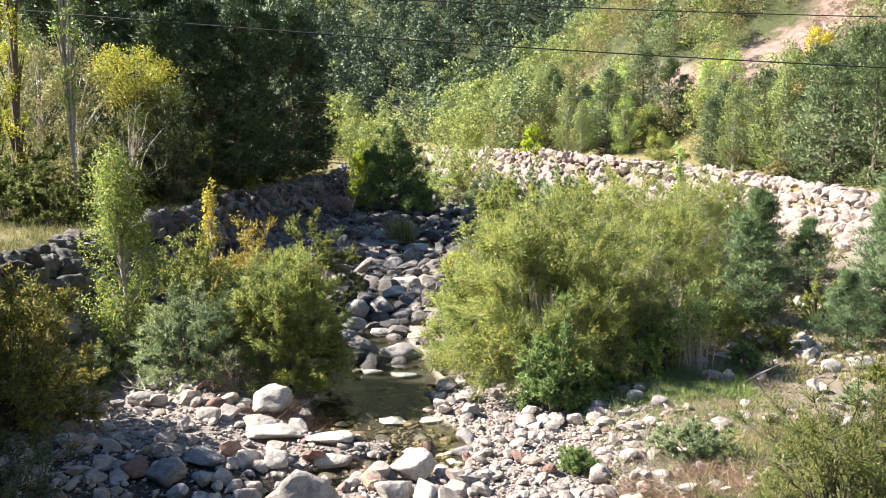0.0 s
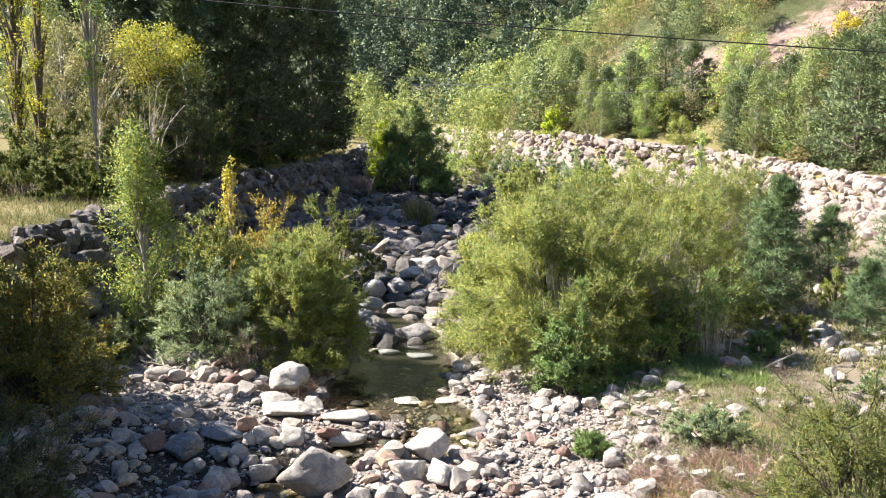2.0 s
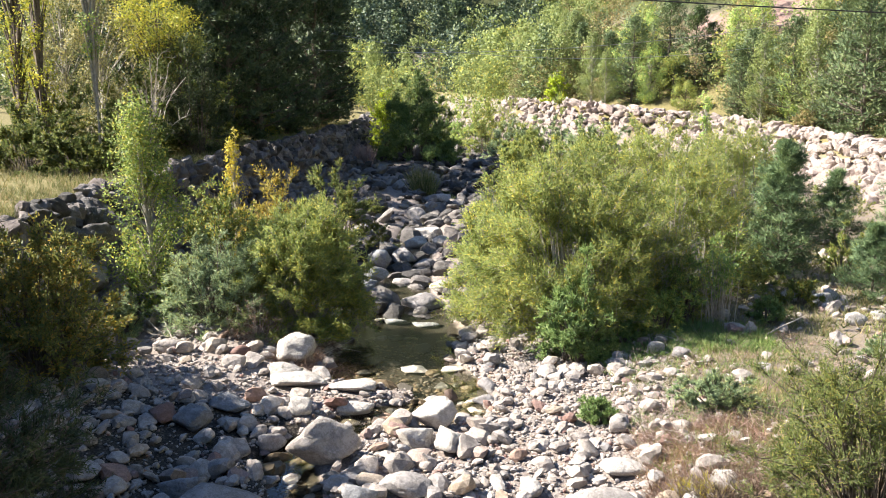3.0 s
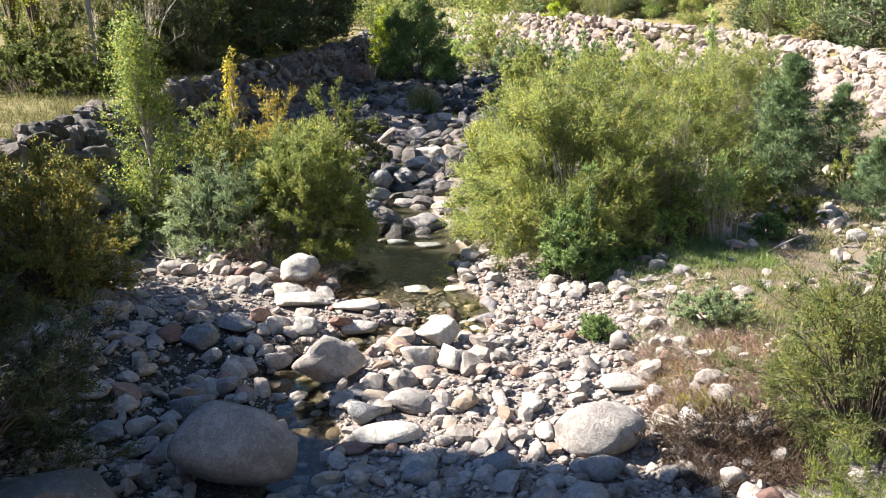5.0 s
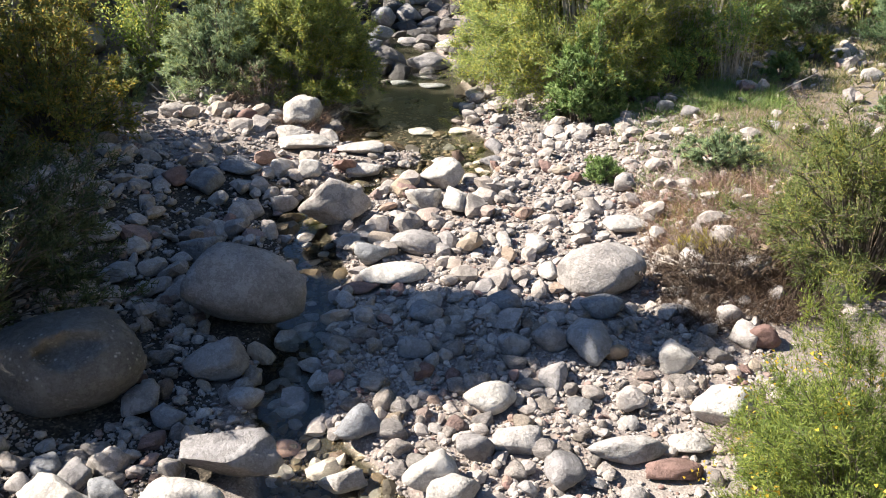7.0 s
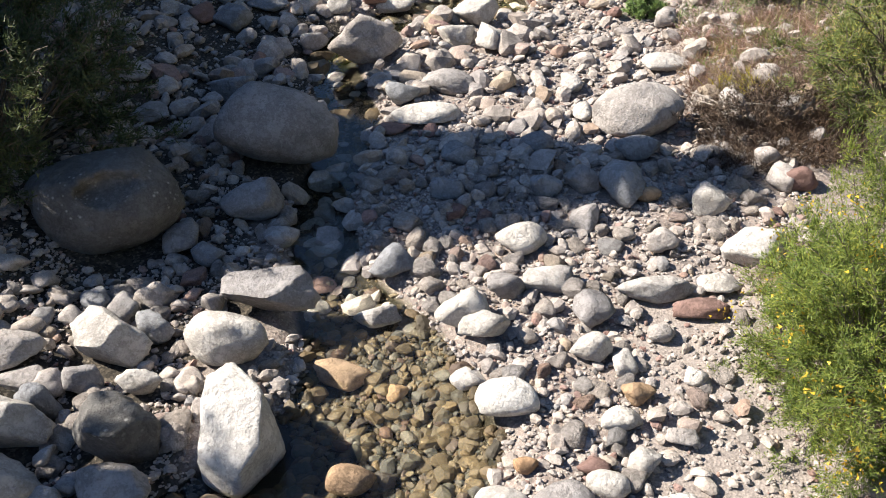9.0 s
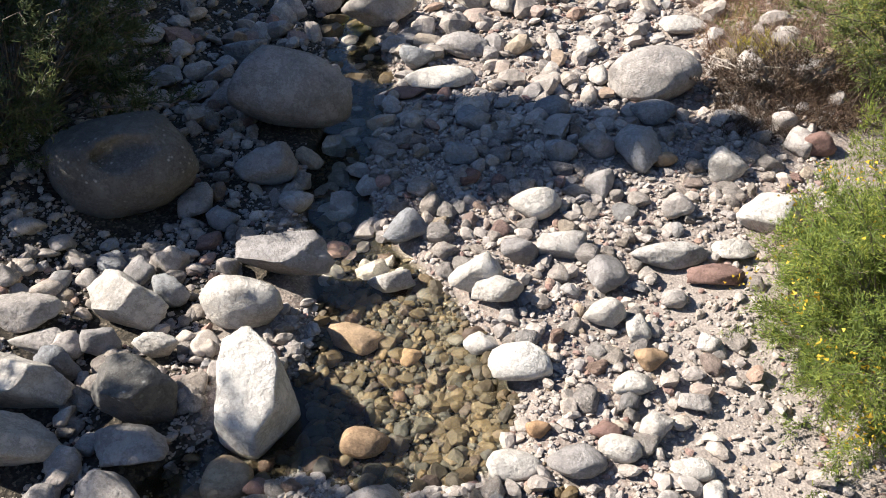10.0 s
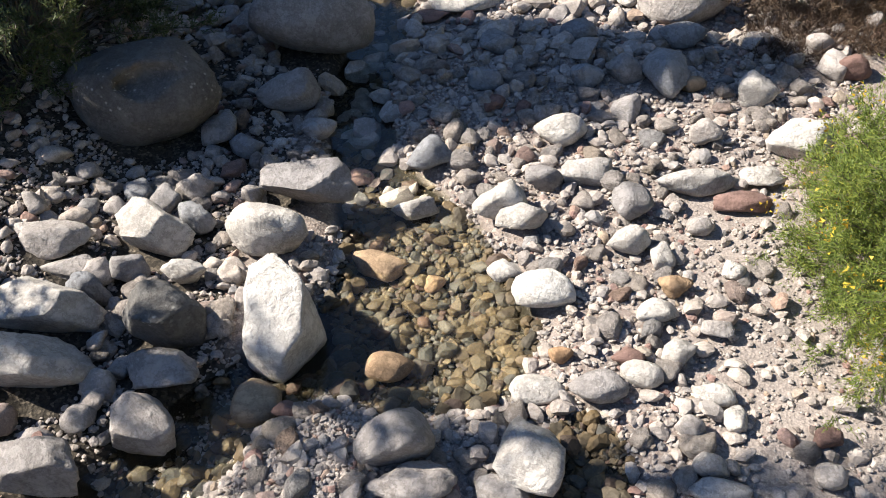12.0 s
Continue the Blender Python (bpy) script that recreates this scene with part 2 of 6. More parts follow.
# ground: gravel, sand, soil and turf by zone
ground_mat, nt, b, out = nodes_of("valley_ground")
co = coords(nt)
big = noise_tex(nt, co, 0.8, 6, 0.6)
mid = noise_tex(nt, co, 6.0, 6, 0.65)
fine = noise_tex(nt, co, 60.0, 4, 0.7)
vor = node(nt, "ShaderNodeTexVoronoi", Scale=34.0)
nt.links.new(co, vor.inputs["Vector"])
vor2 = node(nt, "ShaderNodeTexVoronoi", Scale=70.0)
nt.links.new(co, vor2.inputs["Vector"])
sep = nt.nodes.new("ShaderNodeSeparateColor")
nt.links.new(vor.outputs["Color"], sep.inputs[0])
grav = ramp(nt, sep.outputs[0], [(0.0, (0.198, 0.178, 0.169)), (0.4, (0.372, 0.332, 0.313)), (0.75, (0.273, 0.225, 0.205)), (1.0, (0.521, 0.462, 0.420))])
grav = mixed(nt, 0.7, grav, ramp(nt, vor2.outputs["Distance"], [(0.15, (1, 1, 1)), (0.6, (0.55, 0.53, 0.5))]), "MULTIPLY")
grav = mixed(nt, 0.6, grav, ramp(nt, mid, [(0.3, (0.6, 0.56, 0.53)), (0.65, (1.05, 1.02, 0.98))]), "MULTIPLY")


def zone(name):
    a = nt.nodes.new("ShaderNodeAttribute")
    a.attribute_name = name
    return a.outputs["Fac"]


def broken(fac, n, amount=0.6):
    m1 = nt.nodes.new("ShaderNodeMath")
    m1.operation = "MULTIPLY_ADD"
    m1.inputs[1].default_value, m1.inputs[2].default_value = amount, -amount / 2
    nt.links.new(n, m1.inputs[0])
    m2 = nt.nodes.new("ShaderNodeMath")
    m2.operation = "ADD"
    nt.links.new(fac, m2.inputs[0])
    nt.links.new(m1.outputs[0], m2.inputs[1])
    return ramp(nt, m2.outputs[0], [(0.35, (0, 0, 0)), (0.65, (1, 1, 1))])


sand = ramp(nt, fine, [(0.3, (0.175, 0.150, 0.134)), (0.5, (0.275, 0.240, 0.216)), (0.7, (0.360, 0.318, 0.290))])
sand = mixed(nt, 0.55, sand, ramp(nt, sep.outputs[0], [(0.0, (0.62, 0.60, 0.60)), (0.5, (1, 1, 1)), (1.0, (1.3, 1.27, 1.24))]), "MULTIPLY")
wetbed = ramp(nt, sep.outputs[1], [(0.0, (0.016, 0.015, 0.010)), (0.5, (0.034, 0.027, 0.016)), (1.0, (0.024, 0.021, 0.015))])
soil = ramp(nt, mid, [(0.3, (0.060, 0.046, 0.035)), (0.5, (0.136, 0.099, 0.074)), (0.7, (0.216, 0.164, 0.120))])
mud = ramp(nt, mid, [(0.3, (0.028, 0.025, 0.021)), (0.6, (0.060, 0.052, 0.042)), (0.8, (0.105, 0.092, 0.076))])
mud = mixed(nt, 0.8, mud, ramp(nt, sep.outputs[2], [(0.0, (0.45, 0.45, 0.46)), (0.55, (1.0, 0.98, 0.95)), (0.85, (1.7, 1.6, 1.5)), (1.0, (3.2, 3.1, 3.0))]), "MULTIPLY")
mud = mixed(nt, 0.6, mud, ramp(nt, fine, [(0.35, (0.45, 0.45, 0.45)), (0.6, (1.2, 1.2, 1.2))]), "MULTIPLY")
turf = ramp(nt, mid, [(0.3, (0.088, 0.092, 0.031)), (0.5, (0.176, 0.153, 0.066)), (0.7, (0.280, 0.222, 0.116))])
scree = ramp(nt, noise_tex(nt, co, 1.6, 8, 0.7), [(0.3, (0.150, 0.092, 0.075)), (0.55, (0.275, 0.195, 0.168)), (0.75, (0.36, 0.275, 0.24))])
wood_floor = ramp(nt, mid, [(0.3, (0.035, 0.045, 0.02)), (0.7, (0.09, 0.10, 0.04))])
col = mixed(nt, broken(zone("sand"), mid), grav, sand)
col = mixed(nt, broken(zone("soil"), mid), col, soil)
col = mixed(nt, broken(zone("mud"), mid), col, mud)
col = mixed(nt, broken(zone("turf"), mid), col, turf)
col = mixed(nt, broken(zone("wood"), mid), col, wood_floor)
col = mixed(nt, broken(zone("scree"), big), col, scree)
col = mixed(nt, broken(zone("wet"), mid, 0.3), col, wetbed)
nt.links.new(col, b.inputs["Base Color"])
b.inputs["Roughness"].default_value = 0.92
b.inputs["Specular IOR Level"].default_value = 0.2
hgt = mixed(nt, 0.5, vor.outputs["Distance"], fine)
bumped(nt, b, hgt, 0.9, 0.016)


# ---- the lie of the land ----
def smooth(a, b_, v):
    t = np.clip((v - a) / (b_ - a), 0, 1)
    return t * t * (3 - 2 * t)


def line_dist(px, py, pts, widths=None):
    """Distance to a polyline, its side (+ to the right of its way) and the width there."""
    best, side, wid = np.full(px.shape, 1e9), np.ones(px.shape), np.zeros(px.shape)
    for i in range(len(pts) - 1):
        (ax, ay), (bx, by) = pts[i], pts[i + 1]
        dx, dy = bx - ax, by - ay
        t = np.clip(((px - ax) * dx + (py - ay) * dy) / (dx * dx + dy * dy), 0, 1)
        d = np.hypot(px - ax - t * dx, py - ay - t * dy)
        near = d < best
        best = np.where(near, d, best)
        side = np.where(near, np.sign((px - ax) * dy - (py - ay) * dx + 1e-9), side)
        if widths:
            wid = np.where(near, widths[i] + t * (widths[i + 1] - widths[i]), wid)
    return best, side, wid


LEFT_EDGE = [(-8.5, -30), (-9.0, 5), (-10.0, 15), (-10.7, 23), (-10.9, 42), (-9.5, 53), (-9.7, 78), (-12, 112), (-18, 150), (-32, 220)]
RIGHT_EDGE = [(17, -30), (20, 10), (20.6, 35), (21.3, 43), (21.8, 53), (18.6, 66), (11.5, 76), (4.8, 92), (5.2, 112), (0, 150), (-14, 220)]
STREAM = [(-8.0, -16.0), (-4.0, 1.0), (-3.05, 2.9), (-2.45, 3.75), (-0.95, 4.75), (-1.2, 5.8), (-1.9, 7.0), (-2.2, 8.4), (-2.1, 10.4), (-2.9, 12.6), (-1.7, 14.2),
          (-0.2, 14.6), (-0.3, 15.9), (-1.6, 17.0), (-1.3, 20.0), (-1.7, 23.5), (-2.0, 31.0), (-1.7, 41.0), (-0.9, 52.0), (0.3, 77.0), (-2.5, 100.0), (-8, 150)]
STREAM_W = [0.8, 0.6, 0.5, 0.5, 1.15, 0.8, 0.45, 0.42, 0.4, 0.5, 0.6, 0.75, 0.95, 1.5, 1.35, 0.8, 0.9, 0.9, 1.2, 1.2, 1.5, 2]


def bed(y):
    return 0.022 * np.maximum(y - 8.0, 0.0) + 0.006 * np.maximum(y - 60, 0)


def wavy(x, y, s):
    """Cheap smooth unevenness of about one unit."""
    return (np.sin(x * s * 1.7 + 2.1 * np.sin(y * s * 0.9 + 1.3)) + np.sin(y * s * 2.1 + 1.7 * np.sin(x * s * 1.3 + 0.4)) + np.sin((x + y) * s * 3.1 + 0.7)) / 3.0


def terrain(x, y):
    """Height of the ground and its zones."""
    x, y = np.asarray(x, float), np.asarray(y, float)
    dl, sl, _ = line_dist(x, y, LEFT_EDGE)
    dr, sr, _ = line_dist(x, y, RIGHT_EDGE)
    left, right = -dl * sl, dr * sr          # metres beyond the edge of each bank
    ds, _, w = line_dist(x, y, STREAM, STREAM_W)
    zb = bed(y)
    bank_l, bank_r = smooth(-2.2, 0.0, left), smooth(-2.4, 0.0, right)
    bank = np.maximum(bank_l, bank_r)
    z = zb + np.maximum(2.75 * bank_l, (2.75 + np.interp(y, [43, 53, 66, 76, 92], [0, 0.18, 0.71, 1.33, 1.5])) * bank_r)
    inside = 1 - bank
    # bars of gravel and soil beside the water
    bar_r = smooth(1.8, 4.5, x - 0.045 * (y - 10)) * smooth(7.5, 11, y) * inside
    bar_l = smooth(-2.9, -5.0, x) * smooth(12, 16, y) * inside
    toe_l = smooth(-3.6, -6.6, x) * (1 - smooth(11, 16, y)) * inside
    z = z + 0.45 * bar_r + 0.3 * bar_l + 0.75 * toe_l
    cut = 1 - smooth(0.45, 1.25, ds / np.maximum(w, 0.1))
    bar = np.exp(-((x + 1.65) / 0.45) ** 2 - ((y - 3.4) / 0.6) ** 2)      # a spit of gravel below the pool
    cut = cut * (1 - np.clip(1.25 * bar, 0, 1))
    seep = np.exp(-((x - 0.40) / 0.42) ** 2 - ((y - 3.35) / 0.65) ** 2)    # wet ground where water seeps
    z = z - 0.06 * seep
    z = z - (0.30 + 0.22 * smooth(15.5, 17, y) * (1 - smooth(20, 22, y))) * cut * inside
    z = z + inside * (0.035 * wavy(x, y, 1.3) + 0.018 * wavy(x + 9, y, 4.1)) * (1 - 0.6 * cut)
    # hillside over the right bank, a spur that ends against the far valley
    rise = np.minimum(np.minimum((0.55 + 0.5 * smooth(80, 115, y)) * np.maximum(right - 2.5, 0), 0.80 * np.maximum(x - 4.0, 0)), 0.8 * np.maximum(160 - y + 0.6 * x, 0))
    rise = rise + smooth(3, 12, rise) * 1.2 * wavy(x, y, 0.13)
    # woods over the left bank and the mountain that closes the valley
    lhill = 0.42 * np.maximum(left - 45, 0) * smooth(20, 120, y) + 0.25 * np.maximum(left - 30, 0) * (1 - smooth(20, 120, y))
    back = 0.50 * np.maximum(y - 190 - 0.35 * (x + 20), 0)
    far = np.maximum(lhill, back)
    far = far + smooth(4, 20, far) * (5.0 * wavy(x, y, 0.021) + 1.5 * wavy(x, y, 0.09))
    z = z + np.maximum(rise, far) + 0.10 * wavy(x, y, 0.5) * bank
    ground = dict(
        wet=np.clip(np.maximum(cut * 1.15, 1.1 * seep), 0, 1) * inside,
        sand=np.clip(smooth(0.9, 1.7, x + 0.35 * wavy(x, y, 1.1)) * (1 - smooth(6.2, 8, y)) * smooth(-2, 2, y) + 0.6 * smooth(-2.5, -4, x) * smooth(13.5, 15, y) * (1 - smooth(17, 18.5, y)), 0, 1) * inside,
        mud=np.clip(1.1 * smooth(-1.9, -3.4, x + 0.5 * wavy(x, y, 0.9)) * (1 - smooth(13.2, 15, y)) + 0.6 * smooth(-2.2, -3.0, x) * (1 - smooth(3.6, 4.2, y)), 0, 1) * inside,
        # last term: dark soil patch that also stands for shadow under the bush
        soil=np.clip((0.75 - 0.3 * smooth(13, 16, y)) * bar_r * smooth(2.6, 4.2, x) + 0.45 * smooth(-5.5, -7.5, x) * inside + 0.95 * np.exp(-((x - 3.4) / 0.9) ** 2 - ((y - 9.8) / 0.65) ** 2), 0, 1),
        turf=np.clip(smooth(0.93, 1.0, bank) * (1 - smooth(4, 14, np.maximum(rise, far))) * 0.95 + 0.42 * bar_r * smooth(13, 16, y) * smooth(3, 5, x), 0, 1),
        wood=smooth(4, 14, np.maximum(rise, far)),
        scree=np.clip(1.3 * np.exp(-((x - 31.2) / 3.6) ** 2 - ((y - 81.3) / 5.0) ** 2) + 0.8 * np.exp(-((x - 39.5) / 4.5) ** 2 - ((y - 82.5) / 7.0) ** 2) + 1.2 * np.exp(-((x - 22.9) / 2.6) ** 2 - ((y - 83.5) / 6.0) ** 2) + 0.5 * smooth(0.35, 0.6, wavy(x + 6, y - 9, 0.11)) * smooth(9, 16, rise), 0, 1) * smooth(3, 7, rise),
    )
    return z, ground


def height(x, y):
    return float(terrain(np.array([x]), np.array([y]))[0][0])


def graded(lo, a, b_, hi, fine, grow=1.10):
    """Grid lines: fine between a and b_, ever wider out to lo and hi."""
    core = list(np.arange(a, b_ + fine / 2, fine))
    up, step = [core[-1]], fine
    while up[-1] < hi:
        step *= grow
        up.append(min(up[-1] + step, hi))
    down, step = [core[0]], fine
    while down[-1] > lo:
        step *= grow
        down.append(max(down[-1] - step, lo))
    return np.array(down[:0:-1] + core + up[1:])


def grid_mesh(name, xs, ys, zs, material, zones=None):
    me = bpy.data.meshes.new(name)
    nx, ny = len(xs), len(ys)
    gx, gy = np.meshgrid(xs, ys)
    me.vertices.add(nx * ny)
    me.vertices.foreach_set("co", np.stack([gx, gy, zs], -1).astype(np.float32).ravel())
    idx = np.arange(nx * ny).reshape(ny, nx)
    q = np.stack([idx[:-1, :-1], idx[:-1, 1:], idx[1:, 1:], idx[1:, :-1]], -1).reshape(-1, 4)
    fill_faces(me, q)
    for key, val in (zones or {}).items():
        at = me.attributes.new(key, "FLOAT", "POINT")
        at.data.foreach_set("value", np.asarray(val, np.float32).ravel())
    me.materials.append(material)
    return me


def fill_faces(me, faces, smooth_shade=True):
    n, k = faces.shape
    me.loops.add(n * k)
    me.loops.foreach_set("vertex_index", faces.astype(np.int32).ravel())
    me.polygons.add(n)
    me.polygons.foreach_set("loop_start", np.arange(0, n * k, k, dtype=np.int32))
    me.polygons.foreach_set("loop_total", np.full(n, k, np.int32))
    me.polygons.foreach_set("use_smooth", np.full(n, smooth_shade))
    me.update(calc_edges=True)


def mesh_of(name, verts, faces, material, smooth_shade=True):
    me = bpy.data.meshes.new(name)
    me.vertices.add(len(verts))
    me.vertices.foreach_set("co", np.asarray(verts, np.float32).ravel())
    fill_faces(me, np.asarray(faces), smooth_shade)
    me.materials.append(material)
    return me


def part(name, me, parent, label="", m=None):
    ob = new(name, me)
    ob.parent = parent
    if m is not None:
        ob.matrix_basis = m
    return tagged(ob, label) if label else ob


xs = graded(-900, -8.5, 7.5, 900, 0.13)
ys = graded(-200, 1.8, 21.0, 1300, 0.13, 1.06)
gx, gy = np.meshgrid(xs, ys)
gz, zones = terrain(gx, gy)
ground = tagged(new("ground", grid_mesh("ground", xs, ys, gz, ground_mat, zones)),
                "gravelly stream bed with grassy banks and wooded slopes", "ground", kind="structure")

# the water: a thin sheet that falls with the bed
wx, wy = np.arange(-10, 5.01, 0.25), np.concatenate([np.arange(-18.0, 24, 0.25), np.arange(24, 160, 1.5)])
mx, my = np.meshgrid(wx, wy)
lvl = bed(my) - 0.13
water = tagged(new("water", grid_mesh("water", wx, wy, lvl, water_mat)), "clear shallow mountain stream water over brown stones", "water", kind="structure")
bm = bmesh.new()
bm.from_mesh(water.data)
ds, _, w = line_dist(np.array([v.co.x for v in bm.verts]), np.array([v.co.y for v in bm.verts]), STREAM, STREAM_W)
gone = [v for v, d, k in zip(bm.verts, ds, w) if d > k * 1.3 + 0.35]
bmesh.ops.delete(bm, geom=gone, context="VERTS")
bm.to_mesh(water.data)
bm.free()
water.visible_shadow = False


# ---- stones ----
def ico(level):
    bm = bmesh.new()
    bmesh.ops.create_icosphere(bm, subdivisions=level, radius=1.0)
    v = np.array([p.co[:] for p in bm.verts])
    f = np.array([[q.index for q in p.verts] for p in bm.faces])
    bm.free()
    return v, f


ICO = {n: ico(n) for n in (1, 2, 3, 4, 5)}


def lumps(v, freq, seed):
    off = Vector((seed * 3.17, seed * 1.31, seed * 7.7))
    return np.array([noise.fractal(Vector(p) * freq + off, 0.9, 2.1, 5) for p in v])


def stone_shape(seed, angular, level=3, taper=0.0, rough=0.09):
    """A unit stone: many random faces met in more or less worn edges, lumpy all over, narrower towards its top by taper."""
    rng = np.random.default_rng(seed)
    d, f = ICO[level]
    turn = np.array(Euler(rng.uniform(-0.9, 0.9, 3)).to_matrix())
    box_n = np.concatenate([np.eye(3), -np.eye(3)]) @ turn + rng.normal(0, 0.28, (6, 3))
    n = unit(np.concatenate([box_n, rng.normal(size=(6, 3))]))
    o = np.concatenate([rng.uniform(0.62, 0.92, 6), rng.uniform(0.70, 1.0, 6)])
    p = 6 + 34 * angular ** 1.3
    r = (np.maximum(d @ n.T / o, 1e-3) ** p).sum(1) ** (-1 / p)
    r = np.clip(r, 0.3, 1.3)
    r = r * min(1, 0.35 + 1.3 * angular) + r.mean() * (1 - min(1, 0.35 + 1.3 * angular))
    v = d * (r * (1 + rough * (0.5 + angular) * lumps(d, 1.7, seed)))[:, None]
    if level > 2:
        v = v * (1 + 0.030 * (0.4 + angular) * lumps(d, 7.0, seed + 5))[:, None]
    v[:, :2] *= (1 - taper * (v[:, 2:] + 1) / 2)
    lo, hi = v.min(0), v.max(0)
    return (v - (lo + hi) / 2) / ((hi - lo) / 2), f


def unit(v):
    return v / np.maximum(np.linalg.norm(v, axis=-1, keepdims=True), 1e-9)


PLACED = []
BOULDER_LABELS = {"white_limestone": ("boulder", "white sunlit limestone boulder beside the pool"), "pale_limestone": ("boulder", "pale sunlit limestone boulder on the gravel bed"), "grey_granite": ("boulder", "grey granite boulder worn smooth by the stream"),
                  "blue_grey_rock": ("boulder", "blue-grey angular rock lying in the stream bed"), "red_sandstone": ("rock", "reddish sandstone rock among pale cobbles"),
                  "shade_dark_lichen_granite": ("boulder", "lichen-spotted grey rock by the bank, colour darkened for shade"), "ochre_stone": ("rock", "ochre-stained stone in the shallow water")}


def boulder(x, y, w, d, h, material, angular, seed, turn=0, lift=0.0, taper=0.0, tip=0, label="", hollow=None, spindle=0.0, rough=0.09, cuts=(), narrow=0.0):
    level = 5 if hollow else 4 if w > 0.6 else 3
    v, f = stone_shape(seed, angular, level, taper, rough)
    v[:, :2] *= 1 - spindle * np.abs(v[:, 2:]) ** 1.4
    v[:, 0] *= 1 - narrow * (v[:, 1] + 1) / 2     # narrower towards its far end
    for nx, ny, nz, o in cuts:                    # broad broken faces
        n = unit(np.array([nx, ny, nz]))
        over = np.maximum(v @ n - o, 0)
        v = v - (0.95 * over)[:, None] * n + n * (0.022 * lumps(v, 3.1, seed + 9) * (over > 0))[:, None]
    if hollow:                                    # a worn hollow: its way from the middle, width and depth, deepest below its upper rim
        way = np.array(hollow[:3]) / np.linalg.norm(hollow[:3])
        off = unit(v) - way
        gap = np.linalg.norm(off * np.array([0.8, 1, 1.15]), axis=1) * (1 + 0.25 * lumps(unit(v), 2.5, seed + 3))
        up = np.clip(0.45 + (off[:, 2] - 0.6 * off[:, 0]) / hollow[3], 0.05, 1.2)
        v = v - way * (hollow[4] * up * np.clip(1 - (gap / hollow[3]) ** 6, 0, 1))[:, None]
    v = v * np.array([w / 2, d / 2, h / 2])
    me = mesh_of("boulder", v, f, material)
    kind, text = BOULDER_LABELS[material.name]
    ob = tagged(new(kind, me), label or text, kind, "boulders of the stream bed")
    ob.matrix_basis = pose(x, y, height(x, y) + h * 0.40 + lift, tip, 0, turn)
    PLACED.append((x, y, max(w, d) / 2))
    return ob

# boulders that can be told apart, from the camera upstream
boulder(-2.19, 4.58, 1.10, 1.20, 0.96, bright_rock, 0.5, 21, turn=20, tip=12, narrow=0.82, cuts=[(-0.24, -0.30, 0.92, 0.46), (0.9, -0.35, 0.25, 0.56), (-0.6, -0.75, 0.1, 0.72), (0.6, -0.8, 0.0, 0.64)], label="big pale limestone boulder leaning at the pool's edge")
boulder(-2.37, 6.23, 1.18, 0.60, 0.58, grey_rock, 0.7, 22, turn=-6, cuts=[(-0.25, -0.1, 1, 0.42), (-0.15, -1, -0.6, 0.30), (0.8, -0.6, 0.2, 0.62), (-0.9, -0.2, 0.2, 0.7)])
boulder(-2.55, 5.58, 0.88, 0.46, 0.58, white_rock, 0.2, 23, turn=-14, cuts=[(0.75, -0.5, -0.3, 0.7)])
boulder(-3.70, 5.50, 0.95, 0.52, 0.60, white_rock, 0.7, 24, turn=-18, cuts=[(-0.35, -0.45, 0.8, 0.45), (0.8, -0.5, 0.2, 0.55), (0.1, -0.9, -0.4, 0.5)])
boulder(-4.59, 5.31, 0.77, 0.37, 0.29, grey_rock, 0.5, 25)
boulder(-4.31, 5.08, 0.63, 0.30, 0.19, grey_rock, 0.4, 26)
boulder(-3.78, 5.09, 0.43, 0.22, 0.34, grey_rock, 0.6, 27)
boulder(-3.21, 5.07, 0.44, 0.21, 0.33, white_rock, 0.6, 28)
boulder(-4.30, 4.44, 1.22, 0.62, 0.56, white_rock, 0.6, 29, turn=-8, cuts=[(-0.3, -0.35, 0.85, 0.42), (0.35, -0.85, -0.25, 0.48), (0.9, -0.2, 0.3, 0.62)])
boulder(-4.10, 3.86, 1.06, 0.62, 0.62, white_rock, 0.4, 30, turn=-6, cuts=[(0.3, -0.85, -0.35, 0.5), (0.8, -0.3, 0.45, 0.6)])
boulder(-3.17, 4.38, 0.92, 0.68, 0.78, shade_rock, 0.9, 31, turn=-12, cuts=[(0.05, -1, -0.25, 0.42), (0.05, -0.05, 1, 0.5), (0.9, -0.35, 0.15, 0.6), (-0.7, -0.6, 0.2, 0.6)], label="blocky grey boulder with a flat top, coloured dark for its shaded face")
boulder(-3.07, 4.00, 0.70, 0.40, 0.28, grey_rock, 0.5, 32)
boulder(-3.10, 3.48, 0.68, 0.57, 0.56, grey_rock, 0.4, 33, turn=-10, cuts=[(0.1, -0.9, -0.1, 0.5), (-0.8, -0.4, 0.2, 0.62)])
boulder(-3.65, 2.96, 0.80, 0.52, 0.60, grey_rock, 0.6, 34, cuts=[(0.2, -0.85, 0.1, 0.5), (-0.2, -0.2, 0.9, 0.6)])
boulder(-3.54, 6.29, 0.46, 0.25, 0.37, grey_rock, 0.6, 35)
boulder(-3.78, 6.10, 0.37, 0.35, 0.30, grey_rock, 0.7, 36)
boulder(-3.33, 5.82, 0.41, 0.32, 0.33, blue_rock, 0.8, 37)
boulder(-4.07, 6.15, 0.33, 0.33, 0.26, blue_rock, 0.8, 38)
boulder(-4.04, 4.79, 0.46, 0.22, 0.36, blue_rock, 0.7, 39)
boulder(-1.26, 6.35, 0.52, 0.25, 0.38, white_rock, 0.5, 40)
boulder(-0.38, 6.18, 0.56, 0.38, 0.44, white_rock, 0.6, 41, turn=25)
